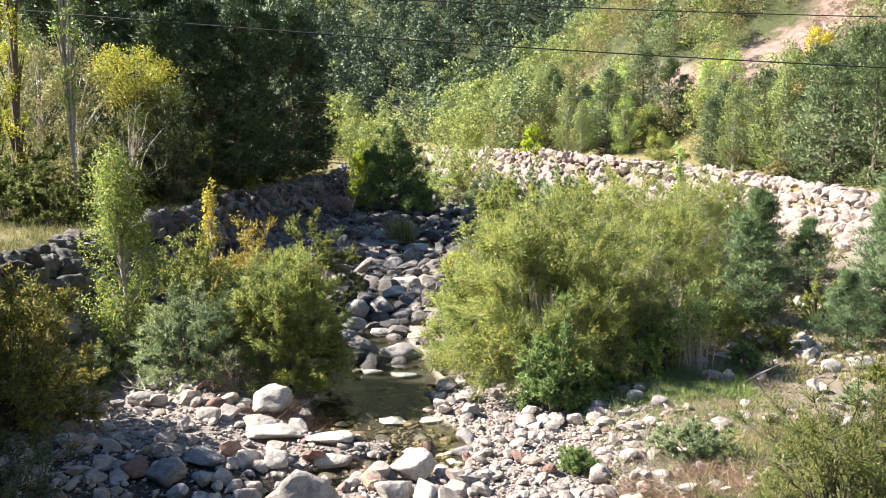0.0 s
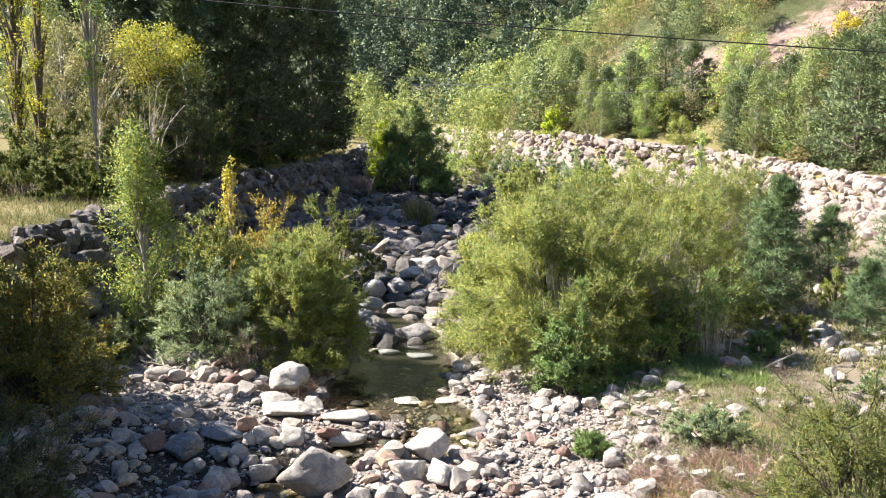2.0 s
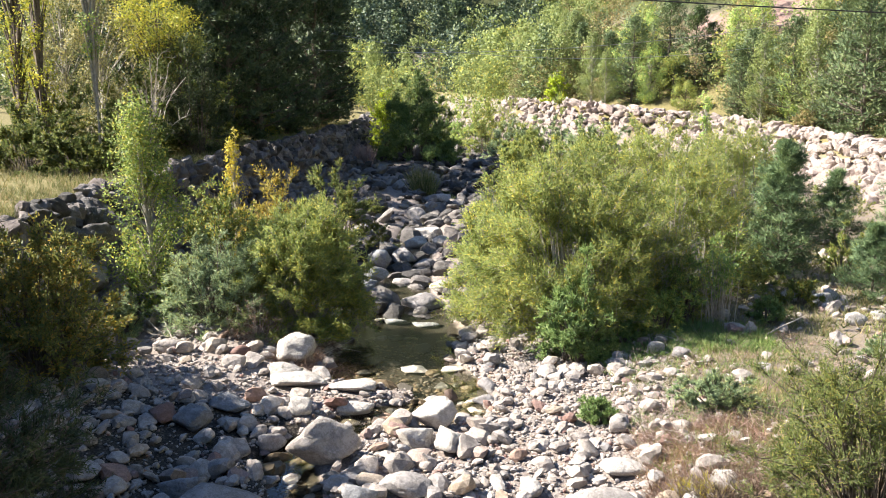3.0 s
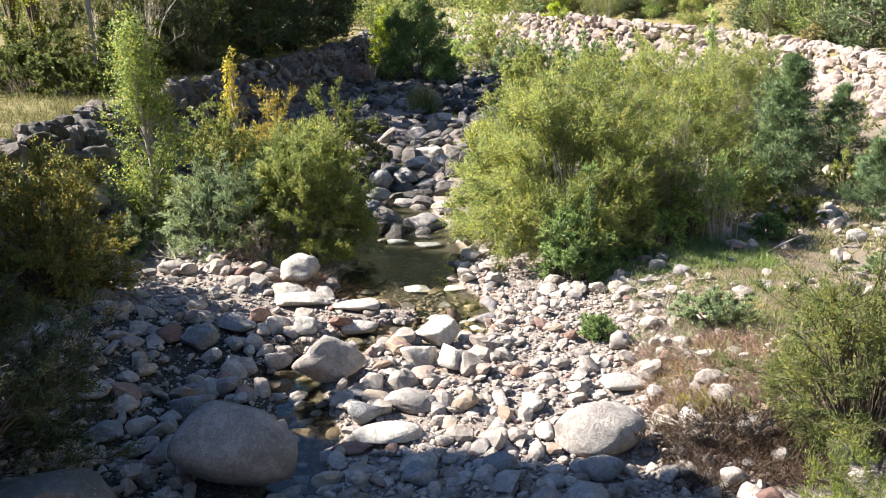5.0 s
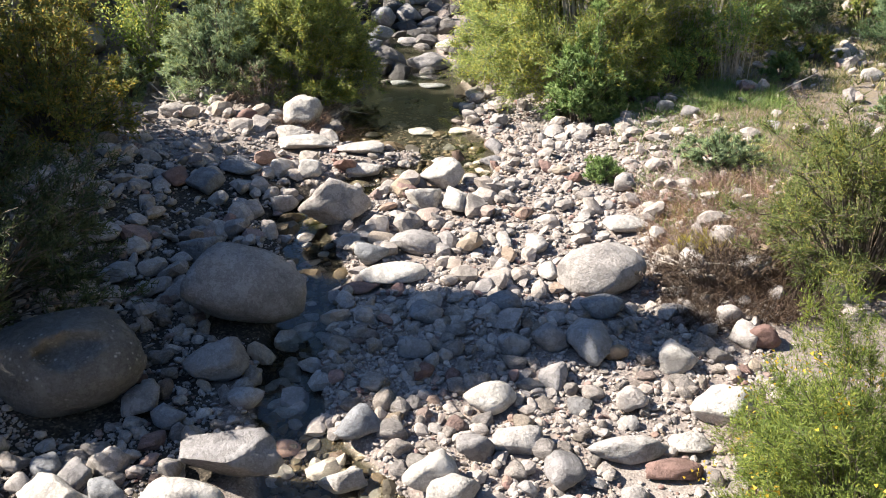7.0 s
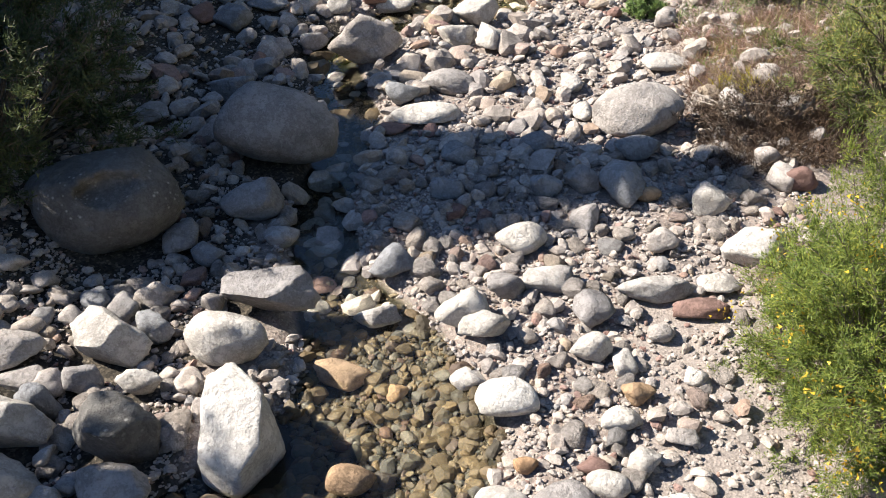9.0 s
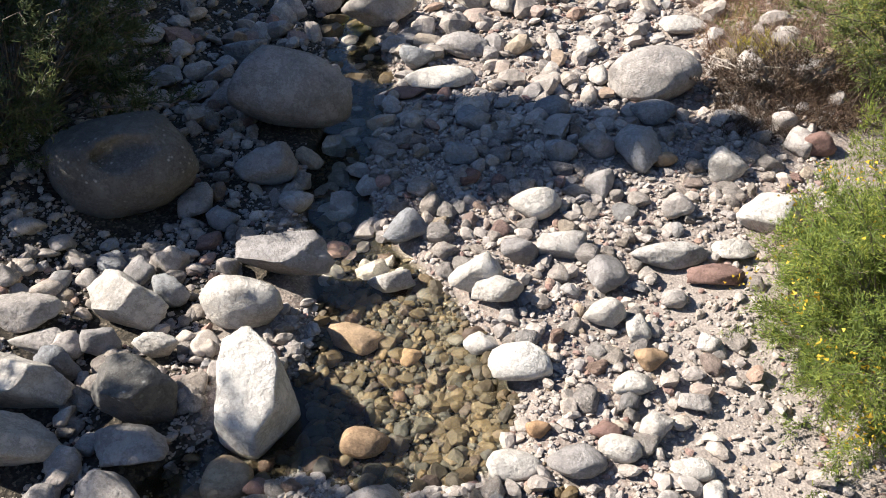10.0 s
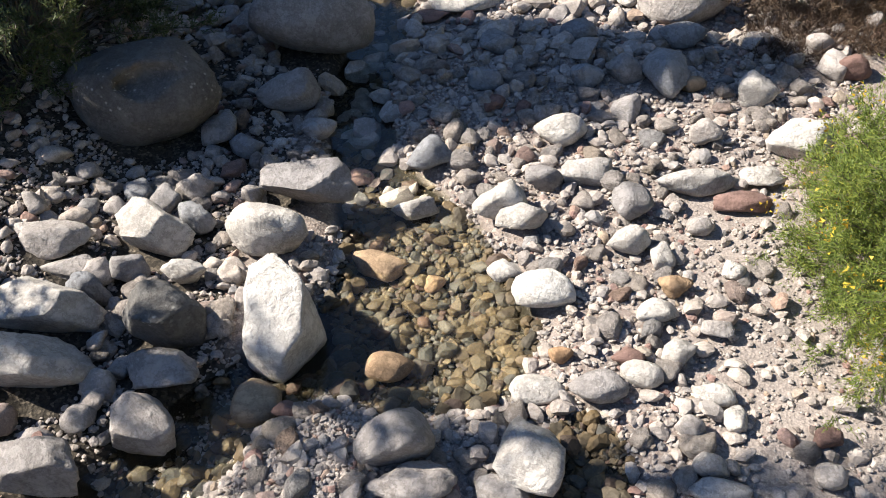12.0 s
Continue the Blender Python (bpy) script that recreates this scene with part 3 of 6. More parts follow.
boulder(-0.16, 5.97, 0.51, 0.35, 0.36, white_rock, 0.7, 42)
boulder(-0.28, 5.48, 0.37, 0.25, 0.19, white_rock, 0.5, 43)
boulder(0.07, 5.09, 0.57, 0.39, 0.34, bright_rock, 0.1, 44)
boulder(-1.50, 5.54, 0.57, 0.39, 0.25, ochre_rock, 0.5, 45)
boulder(-0.94, 5.36, 0.21, 0.23, 0.17, ochre_rock, 0.5, 46)
boulder(-1.22, 4.32, 0.43, 0.30, 0.34, ochre_rock, 0.2, 47)
boulder(-2.25, 3.89, 0.39, 0.45, 0.31, ochre_rock, 0.2, 48)
boulder(-1.01, 3.42, 0.60, 0.49, 0.48, grey_rock, 0.4, 49)
boulder(-0.01, 3.33, 0.53, 0.66, 0.42, white_rock, 0.5, 50)
boulder(-0.86, 3.10, 0.70, 0.36, 0.26, grey_rock, 0.8, 51)
boulder(-0.19, 3.09, 0.41, 0.24, 0.18, grey_rock, 0.4, 52)
boulder(0.04, 4.07, 0.46, 0.29, 0.18, white_rock, 0.2, 53)
boulder(0.52, 4.07, 0.48, 0.33, 0.22, grey_rock, 0.2, 54)
boulder(0.86, 4.19, 0.35, 0.24, 0.21, white_rock, 0.2, 55)
boulder(1.56, 6.63, 0.88, 0.32, 0.26, white_rock, 0.3, 56, turn=14)
boulder(1.97, 6.35, 0.60, 0.26, 0.20, red_rock, 0.9, 57, turn=8)
boulder(0.90, 6.26, 0.41, 0.38, 0.33, grey_rock, 0.4, 58)
boulder(0.84, 5.74, 0.41, 0.33, 0.33, white_rock, 0.4, 59)
boulder(0.21, 7.38, 0.58, 0.39, 0.38, white_rock, 0.2, 60)
boulder(0.48, 6.75, 0.56, 0.34, 0.25, white_rock, 0.6, 61)
boulder(0.05, 6.61, 0.39, 0.26, 0.28, grey_rock, 0.7, 62)
boulder(2.64, 7.22, 0.65, 0.44, 0.46, bright_rock, 0.4, 63)
boulder(2.22, 6.78, 0.45, 0.31, 0.20, white_rock, 0.4, 64)
boulder(1.72, 7.46, 0.36, 0.40, 0.29, grey_rock, 0.8, 65)
boulder(0.93, 7.89, 0.35, 0.47, 0.28, grey_rock, 0.3, 66)
boulder(1.41, 8.45, 0.54, 0.73, 0.43, blue_rock, 0.7, 67)
boulder(2.39, 8.20, 0.46, 0.36, 0.37, white_rock, 0.7, 68)
boulder(1.70, 8.37, 0.32, 0.22, 0.21, ochre_rock, 0.3, 69)
boulder(3.22, 9.06, 0.33, 0.22, 0.26, grey_rock, 0.2, 70)
boulder(3.29, 8.69, 0.34, 0.45, 0.27, grey_rock, 0.4, 71)
boulder(3.48, 8.60, 0.38, 0.26, 0.30, red_rock, 0.4, 72)
boulder(-1.14, 6.96, 0.53, 0.36, 0.36, blue_rock, 0.6, 73)
boulder(-0.66, 8.41, 0.43, 0.29, 0.30, blue_rock, 0.6, 74)
boulder(-0.56, 9.22, 0.44, 0.30, 0.28, grey_rock, 0.4, 75)
boulder(0.42, 9.43, 0.46, 0.31, 0.27, blue_rock, 0.2, 76)
boulder(1.68, 9.37, 0.59, 0.40, 0.30, blue_rock, 0.4, 77)
boulder(0.52, 8.52, 0.41, 0.28, 0.31, blue_rock, 0.5, 78)
boulder(0.95, 8.59, 0.47, 0.32, 0.36, grey_rock, 0.5, 79)
boulder(-2.93, 8.00, 0.76, 0.52, 0.51, grey_rock, 0.3, 80)
boulder(-3.18, 7.03, 0.41, 0.28, 0.29, blue_rock, 0.6, 81)
boulder(-3.54, 7.33, 0.40, 0.54, 0.32, grey_rock, 0.5, 82)
boulder(-2.46, 7.44, 0.40, 0.27, 0.26, grey_rock, 0.2, 83)
boulder(1.04, 4.89, 0.37, 0.25, 0.19, white_rock, 0.4, 84)
boulder(1.52, 4.72, 0.29, 0.20, 0.18, grey_rock, 0.4, 85)
boulder(1.18, 4.42, 0.29, 0.23, 0.23, white_rock, 0.8, 86)
boulder(1.41, 4.06, 0.33, 0.22, 0.13, white_rock, 0.3, 87)
boulder(1.19, 3.72, 0.23, 0.19, 0.19, grey_rock, 0.3, 88)
boulder(1.30, 3.41, 0.27, 0.19, 0.22, white_rock, 0.3, 89)
boulder(2.13, 3.38, 0.24, 0.23, 0.19, grey_rock, 0.2, 90)
boulder(1.34, 3.19, 0.44, 0.23, 0.17, white_rock, 0.4, 91)
boulder(1.54, 3.84, 0.19, 0.24, 0.15, white_rock, 0.5, 92)
boulder(1.52, 5.99, 0.25, 0.17, 0.20, grey_rock, 0.1, 93)
boulder(1.75, 5.42, 0.23, 0.20, 0.18, white_rock, 0.4, 94)
boulder(1.22, 5.18, 0.31, 0.21, 0.21, ochre_rock, 0.5, 95)
boulder(1.14, 5.56, 0.23, 0.31, 0.19, white_rock, 0.6, 96)
boulder(0.23, 4.40, 0.22, 0.15, 0.18, ochre_rock, 0.3, 97)
boulder(0.76, 4.37, 0.28, 0.19, 0.15, red_rock, 0.8, 98)
boulder(2.18, 3.70, 0.21, 0.17, 0.17, red_rock, 0.5, 99)
boulder(-3.59, 3.50, 0.23, 0.30, 0.18, grey_rock, 0.4, 100)
boulder(-1.95, 3.75, 0.27, 0.19, 0.18, red_rock, 0.4, 101)
boulder(-2.86, 9.29, 1.55, 1.05, 1.09, grey_rock, 0.1, 102, label="huge rounded grey granite boulder in dappled shade")
boulder(-4.35, 7.39, 1.74, 1.18, 1.05, shade_rock, 0.1, 103, hollow=(0.46, -0.62, 0.64, 0.42, 0.36), label="huge rounded grey boulder, its shade put into its colour")
boulder(1.76, 10.03, 1.19, 0.81, 0.74, grey_rock, 0.2, 104, label="large rounded grey boulder at the bar's foot")
boulder(-2.16, 12.21, 1.15, 0.78, 0.84, grey_rock, 0.8, 105)
boulder(-0.50, 13.62, 0.78, 0.53, 0.56, white_rock, 0.7, 106)
boulder(-0.80, 12.78, 0.61, 0.41, 0.40, white_rock, 0.7, 107)
boulder(-0.22, 12.62, 0.51, 0.68, 0.40, white_rock, 0.6, 108)
boulder(-0.83, 11.19, 0.78, 0.53, 0.30, grey_rock, 0.3, 109)
boulder(-1.07, 10.28, 0.96, 0.58, 0.24, white_rock, 0.3, 110)
boulder(2.39, 11.79, 0.73, 0.44, 0.26, white_rock, 0.3, 111)
boulder(-1.43, 10.74, 0.50, 0.34, 0.37, blue_rock, 0.6, 112)
boulder(-1.52, 9.94, 0.58, 0.35, 0.14, red_rock, 0.5, 113)
boulder(-5.27, 10.59, 0.68, 0.46, 0.26, grey_rock, 0.3, 114)
boulder(-3.93, 10.82, 0.62, 0.42, 0.41, blue_rock, 0.7, 115)
boulder(-4.75, 9.79, 0.61, 0.41, 0.23, blue_rock, 0.6, 116)
boulder(-4.31, 9.57, 0.30, 0.28, 0.24, blue_rock, 0.6, 117)
boulder(-4.15, 10.53, 0.39, 0.26, 0.19, grey_rock, 0.6, 118)
boulder(0.42, 9.51, 0.44, 0.30, 0.24, blue_rock, 0.3, 119)
boulder(-0.58, 9.28, 0.44, 0.30, 0.25, blue_rock, 0.3, 120)
boulder(3.00, 10.23, 0.38, 0.52, 0.31, grey_rock, 0.7, 121)
boulder(2.61, 9.33, 0.38, 0.26, 0.20, grey_rock, 0.3, 122)
boulder(0.97, 11.19, 0.32, 0.43, 0.25, white_rock, 0.5, 123)
boulder(1.08, 10.36, 0.28, 0.37, 0.22, white_rock, 0.4, 124)
boulder(-3.52, 16.74, 0.81, 0.79, 0.65, white_rock, 0.6, 125)
boulder(-3.48, 15.75, 0.81, 0.55, 0.34, white_rock, 0.4, 126)
boulder(-3.22, 15.47, 1.15, 0.69, 0.29, white_rock, 0.5, 127)
boulder(-2.89, 14.11, 0.44, 0.53, 0.35, white_rock, 0.7, 128)
boulder(-2.14, 15.26, 0.94, 0.56, 0.24, white_rock, 0.4, 129)
boulder(-1.04, 17.11, 0.66, 0.45, 0.32, white_rock, 0.5, 130)
boulder(-0.23, 17.06, 0.54, 0.36, 0.20, white_rock, 0.4, 131)
boulder(0.45, 15.78, 0.39, 0.52, 0.31, grey_rock, 0.6, 132)
boulder(0.38, 15.02, 0.48, 0.29, 0.28, grey_rock, 0.4, 133)
boulder(-1.97, 14.53, 0.68, 0.46, 0.35, white_rock, 0.5, 134)
boulder(-4.10, 13.94, 0.75, 0.51, 0.33, blue_rock, 0.6, 135)
boulder(-4.97, 13.04, 0.43, 0.58, 0.34, red_rock, 0.6, 136)
boulder(-4.49, 13.00, 0.71, 0.48, 0.44, blue_rock, 0.6, 137)
boulder(-3.60, 12.38, 0.50, 0.34, 0.32, grey_rock, 0.5, 138)
boulder(-3.15, 12.91, 0.48, 0.38, 0.38, grey_rock, 0.6, 139)
boulder(2.61, 13.28, 0.40, 0.28, 0.32, grey_rock, 0.6, 140)
boulder(-6.19, 16.67, 0.58, 0.40, 0.28, grey_rock, 0.5, 141)
boulder(-4.64, 16.54, 0.46, 0.31, 0.26, red_rock, 0.5, 142)
boulder(-5.83, 17.89, 0.37, 0.50, 0.30, grey_rock, 0.7, 143)
boulder(-1.13, 22.20, 1.23, 0.83, 0.60, grey_rock, 0.4, 144)
boulder(-0.63, 23.27, 0.80, 0.55, 0.36, white_rock, 0.4, 145)
boulder(-2.79, 26.84, 0.83, 1.12, 0.66, blue_rock, 0.4, 146)
boulder(-2.07, 28.25, 0.87, 1.17, 0.70, grey_rock, 0.4, 147)
boulder(-1.48, 32.49, 1.22, 0.83, 0.71, white_rock, 0.5, 148)
boulder(-1.83, 30.88, 0.95, 0.65, 0.63, white_rock, 0.5, 149)
boulder(-3.49, 32.09, 0.66, 0.89, 0.53, blue_rock, 0.5, 150)
boulder(-1.29, 27.27, 0.94, 0.64, 0.46, grey_rock, 0.4, 151)
boulder(-1.83, 25.00, 0.78, 0.53, 0.33, grey_rock, 0.3, 152)
boulder(-2.70, 24.64, 0.85, 0.58, 0.51, blue_rock, 0.4, 153)
boulder(-1.78, 20.76, 0.58, 0.39, 0.36, blue_rock, 0.3, 154)
boulder(-0.98, 20.57, 0.71, 0.48, 0.27, blue_rock, 0.3, 155)
boulder(-8.32, 19.36, 0.87, 0.59, 0.67, grey_rock, 0.3, 156)
boulder(-9.18, 18.90, 0.71, 0.96, 0.57, blue_rock, 0.3, 157)
boulder(-9.03, 19.90, 0.55, 0.74, 0.44, blue_rock, 0.4, 158)
boulder(-2.16, 37.65, 1.03, 0.70, 0.77, grey_rock, 0.4, 159)
boulder(-1.33, 44.22, 1.21, 0.82, 0.60, grey_rock, 0.4, 160)
boulder(8.80, 20.36, 0.56, 0.38, 0.35, white_rock, 0.4, 161)
boulder(8.19, 20.61, 0.57, 0.39, 0.28, grey_rock, 0.4, 162)
boulder(8.85, 18.66, 0.52, 0.35, 0.32, white_rock, 0.4, 163)
boulder(9.61, 18.82, 0.59, 0.40, 0.32, white_rock, 0.5, 164)
boulder(3.92, 16.67, 0.41, 0.28, 0.29, white_rock, 0.5, 165)
boulder(4.30, 16.12, 0.39, 0.27, 0.24, grey_rock, 0.5, 166)
boulder(-9.81, 21.40, 1.42, 0.97, 0.93, shade_rock, 0.9, 167, rough=.32)
boulder(-9.42, 19.91, 1.56, 1.06, 0.87, shade_rock, 0.9, 168, rough=.32)
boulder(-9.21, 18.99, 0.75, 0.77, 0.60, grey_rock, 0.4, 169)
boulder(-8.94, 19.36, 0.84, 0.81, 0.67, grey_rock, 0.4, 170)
boulder(-9.39, 18.42, 0.63, 0.86, 0.51, shade_rock, 0.9, 171, rough=.32)
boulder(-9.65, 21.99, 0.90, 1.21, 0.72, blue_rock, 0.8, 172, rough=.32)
boulder(-9.92, 19.03, 0.97, 0.66, 0.58, shade_rock, 0.9, 173, rough=.32)
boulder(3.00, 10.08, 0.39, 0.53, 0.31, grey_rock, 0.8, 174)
boulder(3.68, 9.91, 0.52, 0.35, 0.33, grey_rock, 0.8, 175)
boulder(3.65, 11.06, 0.32, 0.22, 0.18, white_rock, 0.5, 176)
boulder(-2.83, 22.94, 0.82, 0.56, 0.47, blue_rock, 0.5, 177)
boulder(-1.53, 32.47, 0.88, 0.60, 0.57, white_rock, 0.6, 178)
boulder(-0.86, 30.30, 0.72, 0.49, 0.45, white_rock, 0.6, 179)
boulder(2.60, 13.35, 0.39, 0.49, 0.31, grey_rock, 0.8, 180)


def free_of_boulders(x, y, r):
    ok = np.ones(len(x), bool)
    for bx, by, br in PLACED:
        ok &= np.hypot(x - bx, y - by) > br * 0.72 + r * 0.3
    return ok


def scatter(n, x0, x1, y0, y1, lo, hi, power, seed, sand_skip=0.75, where=None, on_soil=False):
    """Places and sizes of loose stones on the bed, few on sand and none on the banks."""
    rng = np.random.default_rng(seed)
    x, y = rng.uniform(x0, x1, n), rng.uniform(y0, y1, n)
    s = lo * (hi / lo) ** (rng.random(n) ** power)
    z, zn = terrain(x, y)
    keep = (rng.random(n) > sand_skip * zn["sand"]) & (on_soil | (rng.random(n) > 0.86 * zn["soil"])) & (on_soil | (zn["turf"] < 0.4)) & free_of_boulders(x, y, s / 2)
    keep &= rng.random(n) > 0.5 * zn["mud"] * (s < 0.16)
    keep &= ~((zn["wet"] > 0.5) & (y > 15.9) & (y < 21) & (rng.random(n) < 0.5))     # the open pool
    if where is not None:
        keep &= where(x, y)
    return x[keep], y[keep], z[keep], s[keep], zn["wet"][keep], rng


def pebble_mesh(name, x, y, z, s, rng, material, level, flat=(0.4, 0.75)):
    shapes = [stone_shape(900 + i, 0.35 + 0.07 * i, level) for i in range(8)]
    f0 = shapes[0][1]
    nv = len(shapes[0][0])
    allv = np.empty((len(x), nv, 3), np.float32)
    pick = rng.integers(0, 8, len(x))
    for i in range(len(x)):
        a = rng.uniform(0, 6.283)
        c, q = math.cos(a), math.sin(a)
        hz = rng.uniform(*flat)
        v = shapes[pick[i]][0] * np.array([s[i] / 2, s[i] / 2 * rng.uniform(0.6, 0.95), s[i] / 2 * hz])
        tx, ty = rng.normal(0, 0.22, 2)
        allv[i, :, 0] = v[:, 0] * c - v[:, 1] * q + x[i]
        allv[i, :, 1] = v[:, 0] * q + v[:, 1] * c + y[i]
        allv[i, :, 2] = v[:, 2] + v[:, 0] * tx + v[:, 1] * ty + z[i] + s[i] * hz * 0.38
    faces = (f0[None] + (np.arange(len(x)) * nv)[:, None, None]).reshape(-1, 3)
    return mesh_of(name, allv.reshape(-1, 3), faces, material, level > 2)


def loose_stones(label, level, split_wet=True, material=None, **k):
    x, y, z, s, wet, rng = scatter(**k)
    dry = wet < 0.55 if split_wet else np.ones(len(x), bool)
    for sel, m, text in ((dry, material or gravel_mat, label), (~dry, soaked_mat, "brown algae-stained stones under shallow water")):
        if sel.any():
            tagged(new("gravel", pebble_mesh("gravel", x[sel], y[sel], z[sel], s[sel], rng, m, level)), text, "gravel", kind="stuff")


# the nearest cobbles, each a piece of the bed
COBBLES = [mesh_of("cobble", stone_shape(400 + i, 0.3 + 0.06 * i, 3)[0], ICO[3][1], cobble_mat) for i in range(10)]
x, y, z, s, wet, rng = scatter(n=900, x0=-4.5, x1=3.2, y0=2.4, y1=9.5, lo=0.17, hi=0.36, power=1.7, seed=5, where=lambda x, y: terrain(x, y)[1]["wet"] < 0.35)
for i in range(min(290, len(x))):
    hz = rng.uniform(0.42, 0.8)
    part("cobble", COBBLES[int(rng.integers(10))], ground,
         m=pose(x[i], y[i], z[i] + s[i] * hz * 0.30, rng.normal(0, 9), rng.normal(0, 9), rng.uniform(0, 360)) @ Matrix.Diagonal((s[i] / 2, s[i] / 2 * rng.uniform(0.6, 0.95), s[i] / 2 * hz, 1)))
    PLACED.append((x[i], y[i], s[i] / 2))
loose_stones("pale grey and reddish cobbles and pebbles of the stream bed", 2, n=3100, x0=-6, x1=3.6, y0=2.2, y1=10, lo=0.09, hi=0.22, power=1.5, seed=11, sand_skip=0.6)
PLACED = [p for p in PLACED if p[2] > 0.2]
loose_stones("pale grey cobbles of the stream bed", 2, n=2300, x0=-7.5, x1=0.6, y0=9, y1=19.5, lo=0.10, hi=0.52, power=2.4, seed=12)
loose_stones("small pale and reddish cobbles of the gravel bar", 2, n=1700, x0=0.2, x1=5.2, y0=9, y1=19.5, lo=0.09, hi=0.42, power=2.8, seed=17, sand_skip=0.3)
loose_stones("small pale pebbles between the cobbles", 1, n=30000, x0=-5.5, x1=3.6, y0=2.2, y1=9.5, lo=0.022, hi=0.09, power=1.6, seed=13, sand_skip=0.4)
loose_stones("small pale pebbles between the cobbles", 1, n=24000, x0=-7, x1=5.0, y0=9, y1=19, lo=0.03, hi=0.12, power=1.7, seed=14)
loose_stones("brown algae-stained stones of the clear pool", 2, n=2300, x0=-3.2, x1=0.9, y0=2.0, y1=6.6, lo=0.07, hi=0.22, power=1.3, seed=21, sand_skip=0,
             where=lambda x, y: terrain(x, y)[1]["wet"] > 0.6)
loose_stones("fine brown gravel under the shallow water", 1, n=9000, x0=-3.4, x1=0.9, y0=2.2, y1=6.4, lo=0.03, hi=0.085, power=1.3, seed=24, sand_skip=0,
             where=lambda x, y: terrain(x, y)[1]["wet"] > 0.45)
loose_stones("rough grey stones wedged between the boulders", 3, n=130, x0=-5.2, x1=-2.6, y0=2.9, y1=6.6, lo=0.14, hi=0.34, power=1.2, seed=25, split_wet=False)
loose_stones("fine grey gravel of the spit", 1, n=7000, x0=-2.7, x1=-0.6, y0=2.6, y1=4.1, lo=0.018, hi=0.06, power=1.5, seed=26, split_wet=False, sand_skip=0)
loose_stones("fine gravel among the boulders", 1, n=9000, x0=-5.4, x1=-2.5, y0=2.4, y1=7.0, lo=0.02, hi=0.06, power=1.5, seed=27, split_wet=False, sand_skip=0)
loose_stones("tumbled grey rocks of the upper stream, colour darkened for the bank's shade", 2, split_wet=False, material=stream_mat, n=1700, x0=-9.5, x1=3.5, y0=19, y1=84, lo=0.2, hi=1.1, power=1.4, seed=15,
             where=lambda x, y: (x < np.interp(y, [19, 31, 52, 80], [0.4, 0.6, 2.0, 3.0])) & (x > np.interp(y, [19, 26, 40], [-3.2, -4.5, -9])))
loose_stones("wet rocks standing out of the stream", 2, n=420, x0=-4, x1=1, y0=6.4, y1=15.6, lo=0.18, hi=0.42, power=1.2, seed=22, split_wet=False, where=lambda x, y: terrain(x, y)[1]["wet"] > 0.4)
loose_stones("pale stones scattered over the soil of the bar", 2, n=520, x0=5.5, x1=16, y0=15.5, y1=29, lo=0.10, hi=0.55, power=1.8, seed=28, split_wet=False, on_soil=True, sand_skip=0)
loose_stones("pale boulders on the gravel bar", 2, n=3000, x0=4.5, x1=17, y0=15, y1=33, lo=0.13, hi=0.6, power=1.5, seed=16, split_wet=False, sand_skip=0)
loose_stones("pale cobbles of the lower stream bed", 1, n=1500, x0=-7.5, x1=6, y0=-12, y1=2.3, lo=0.08, hi=0.4, power=1.6, seed=23)


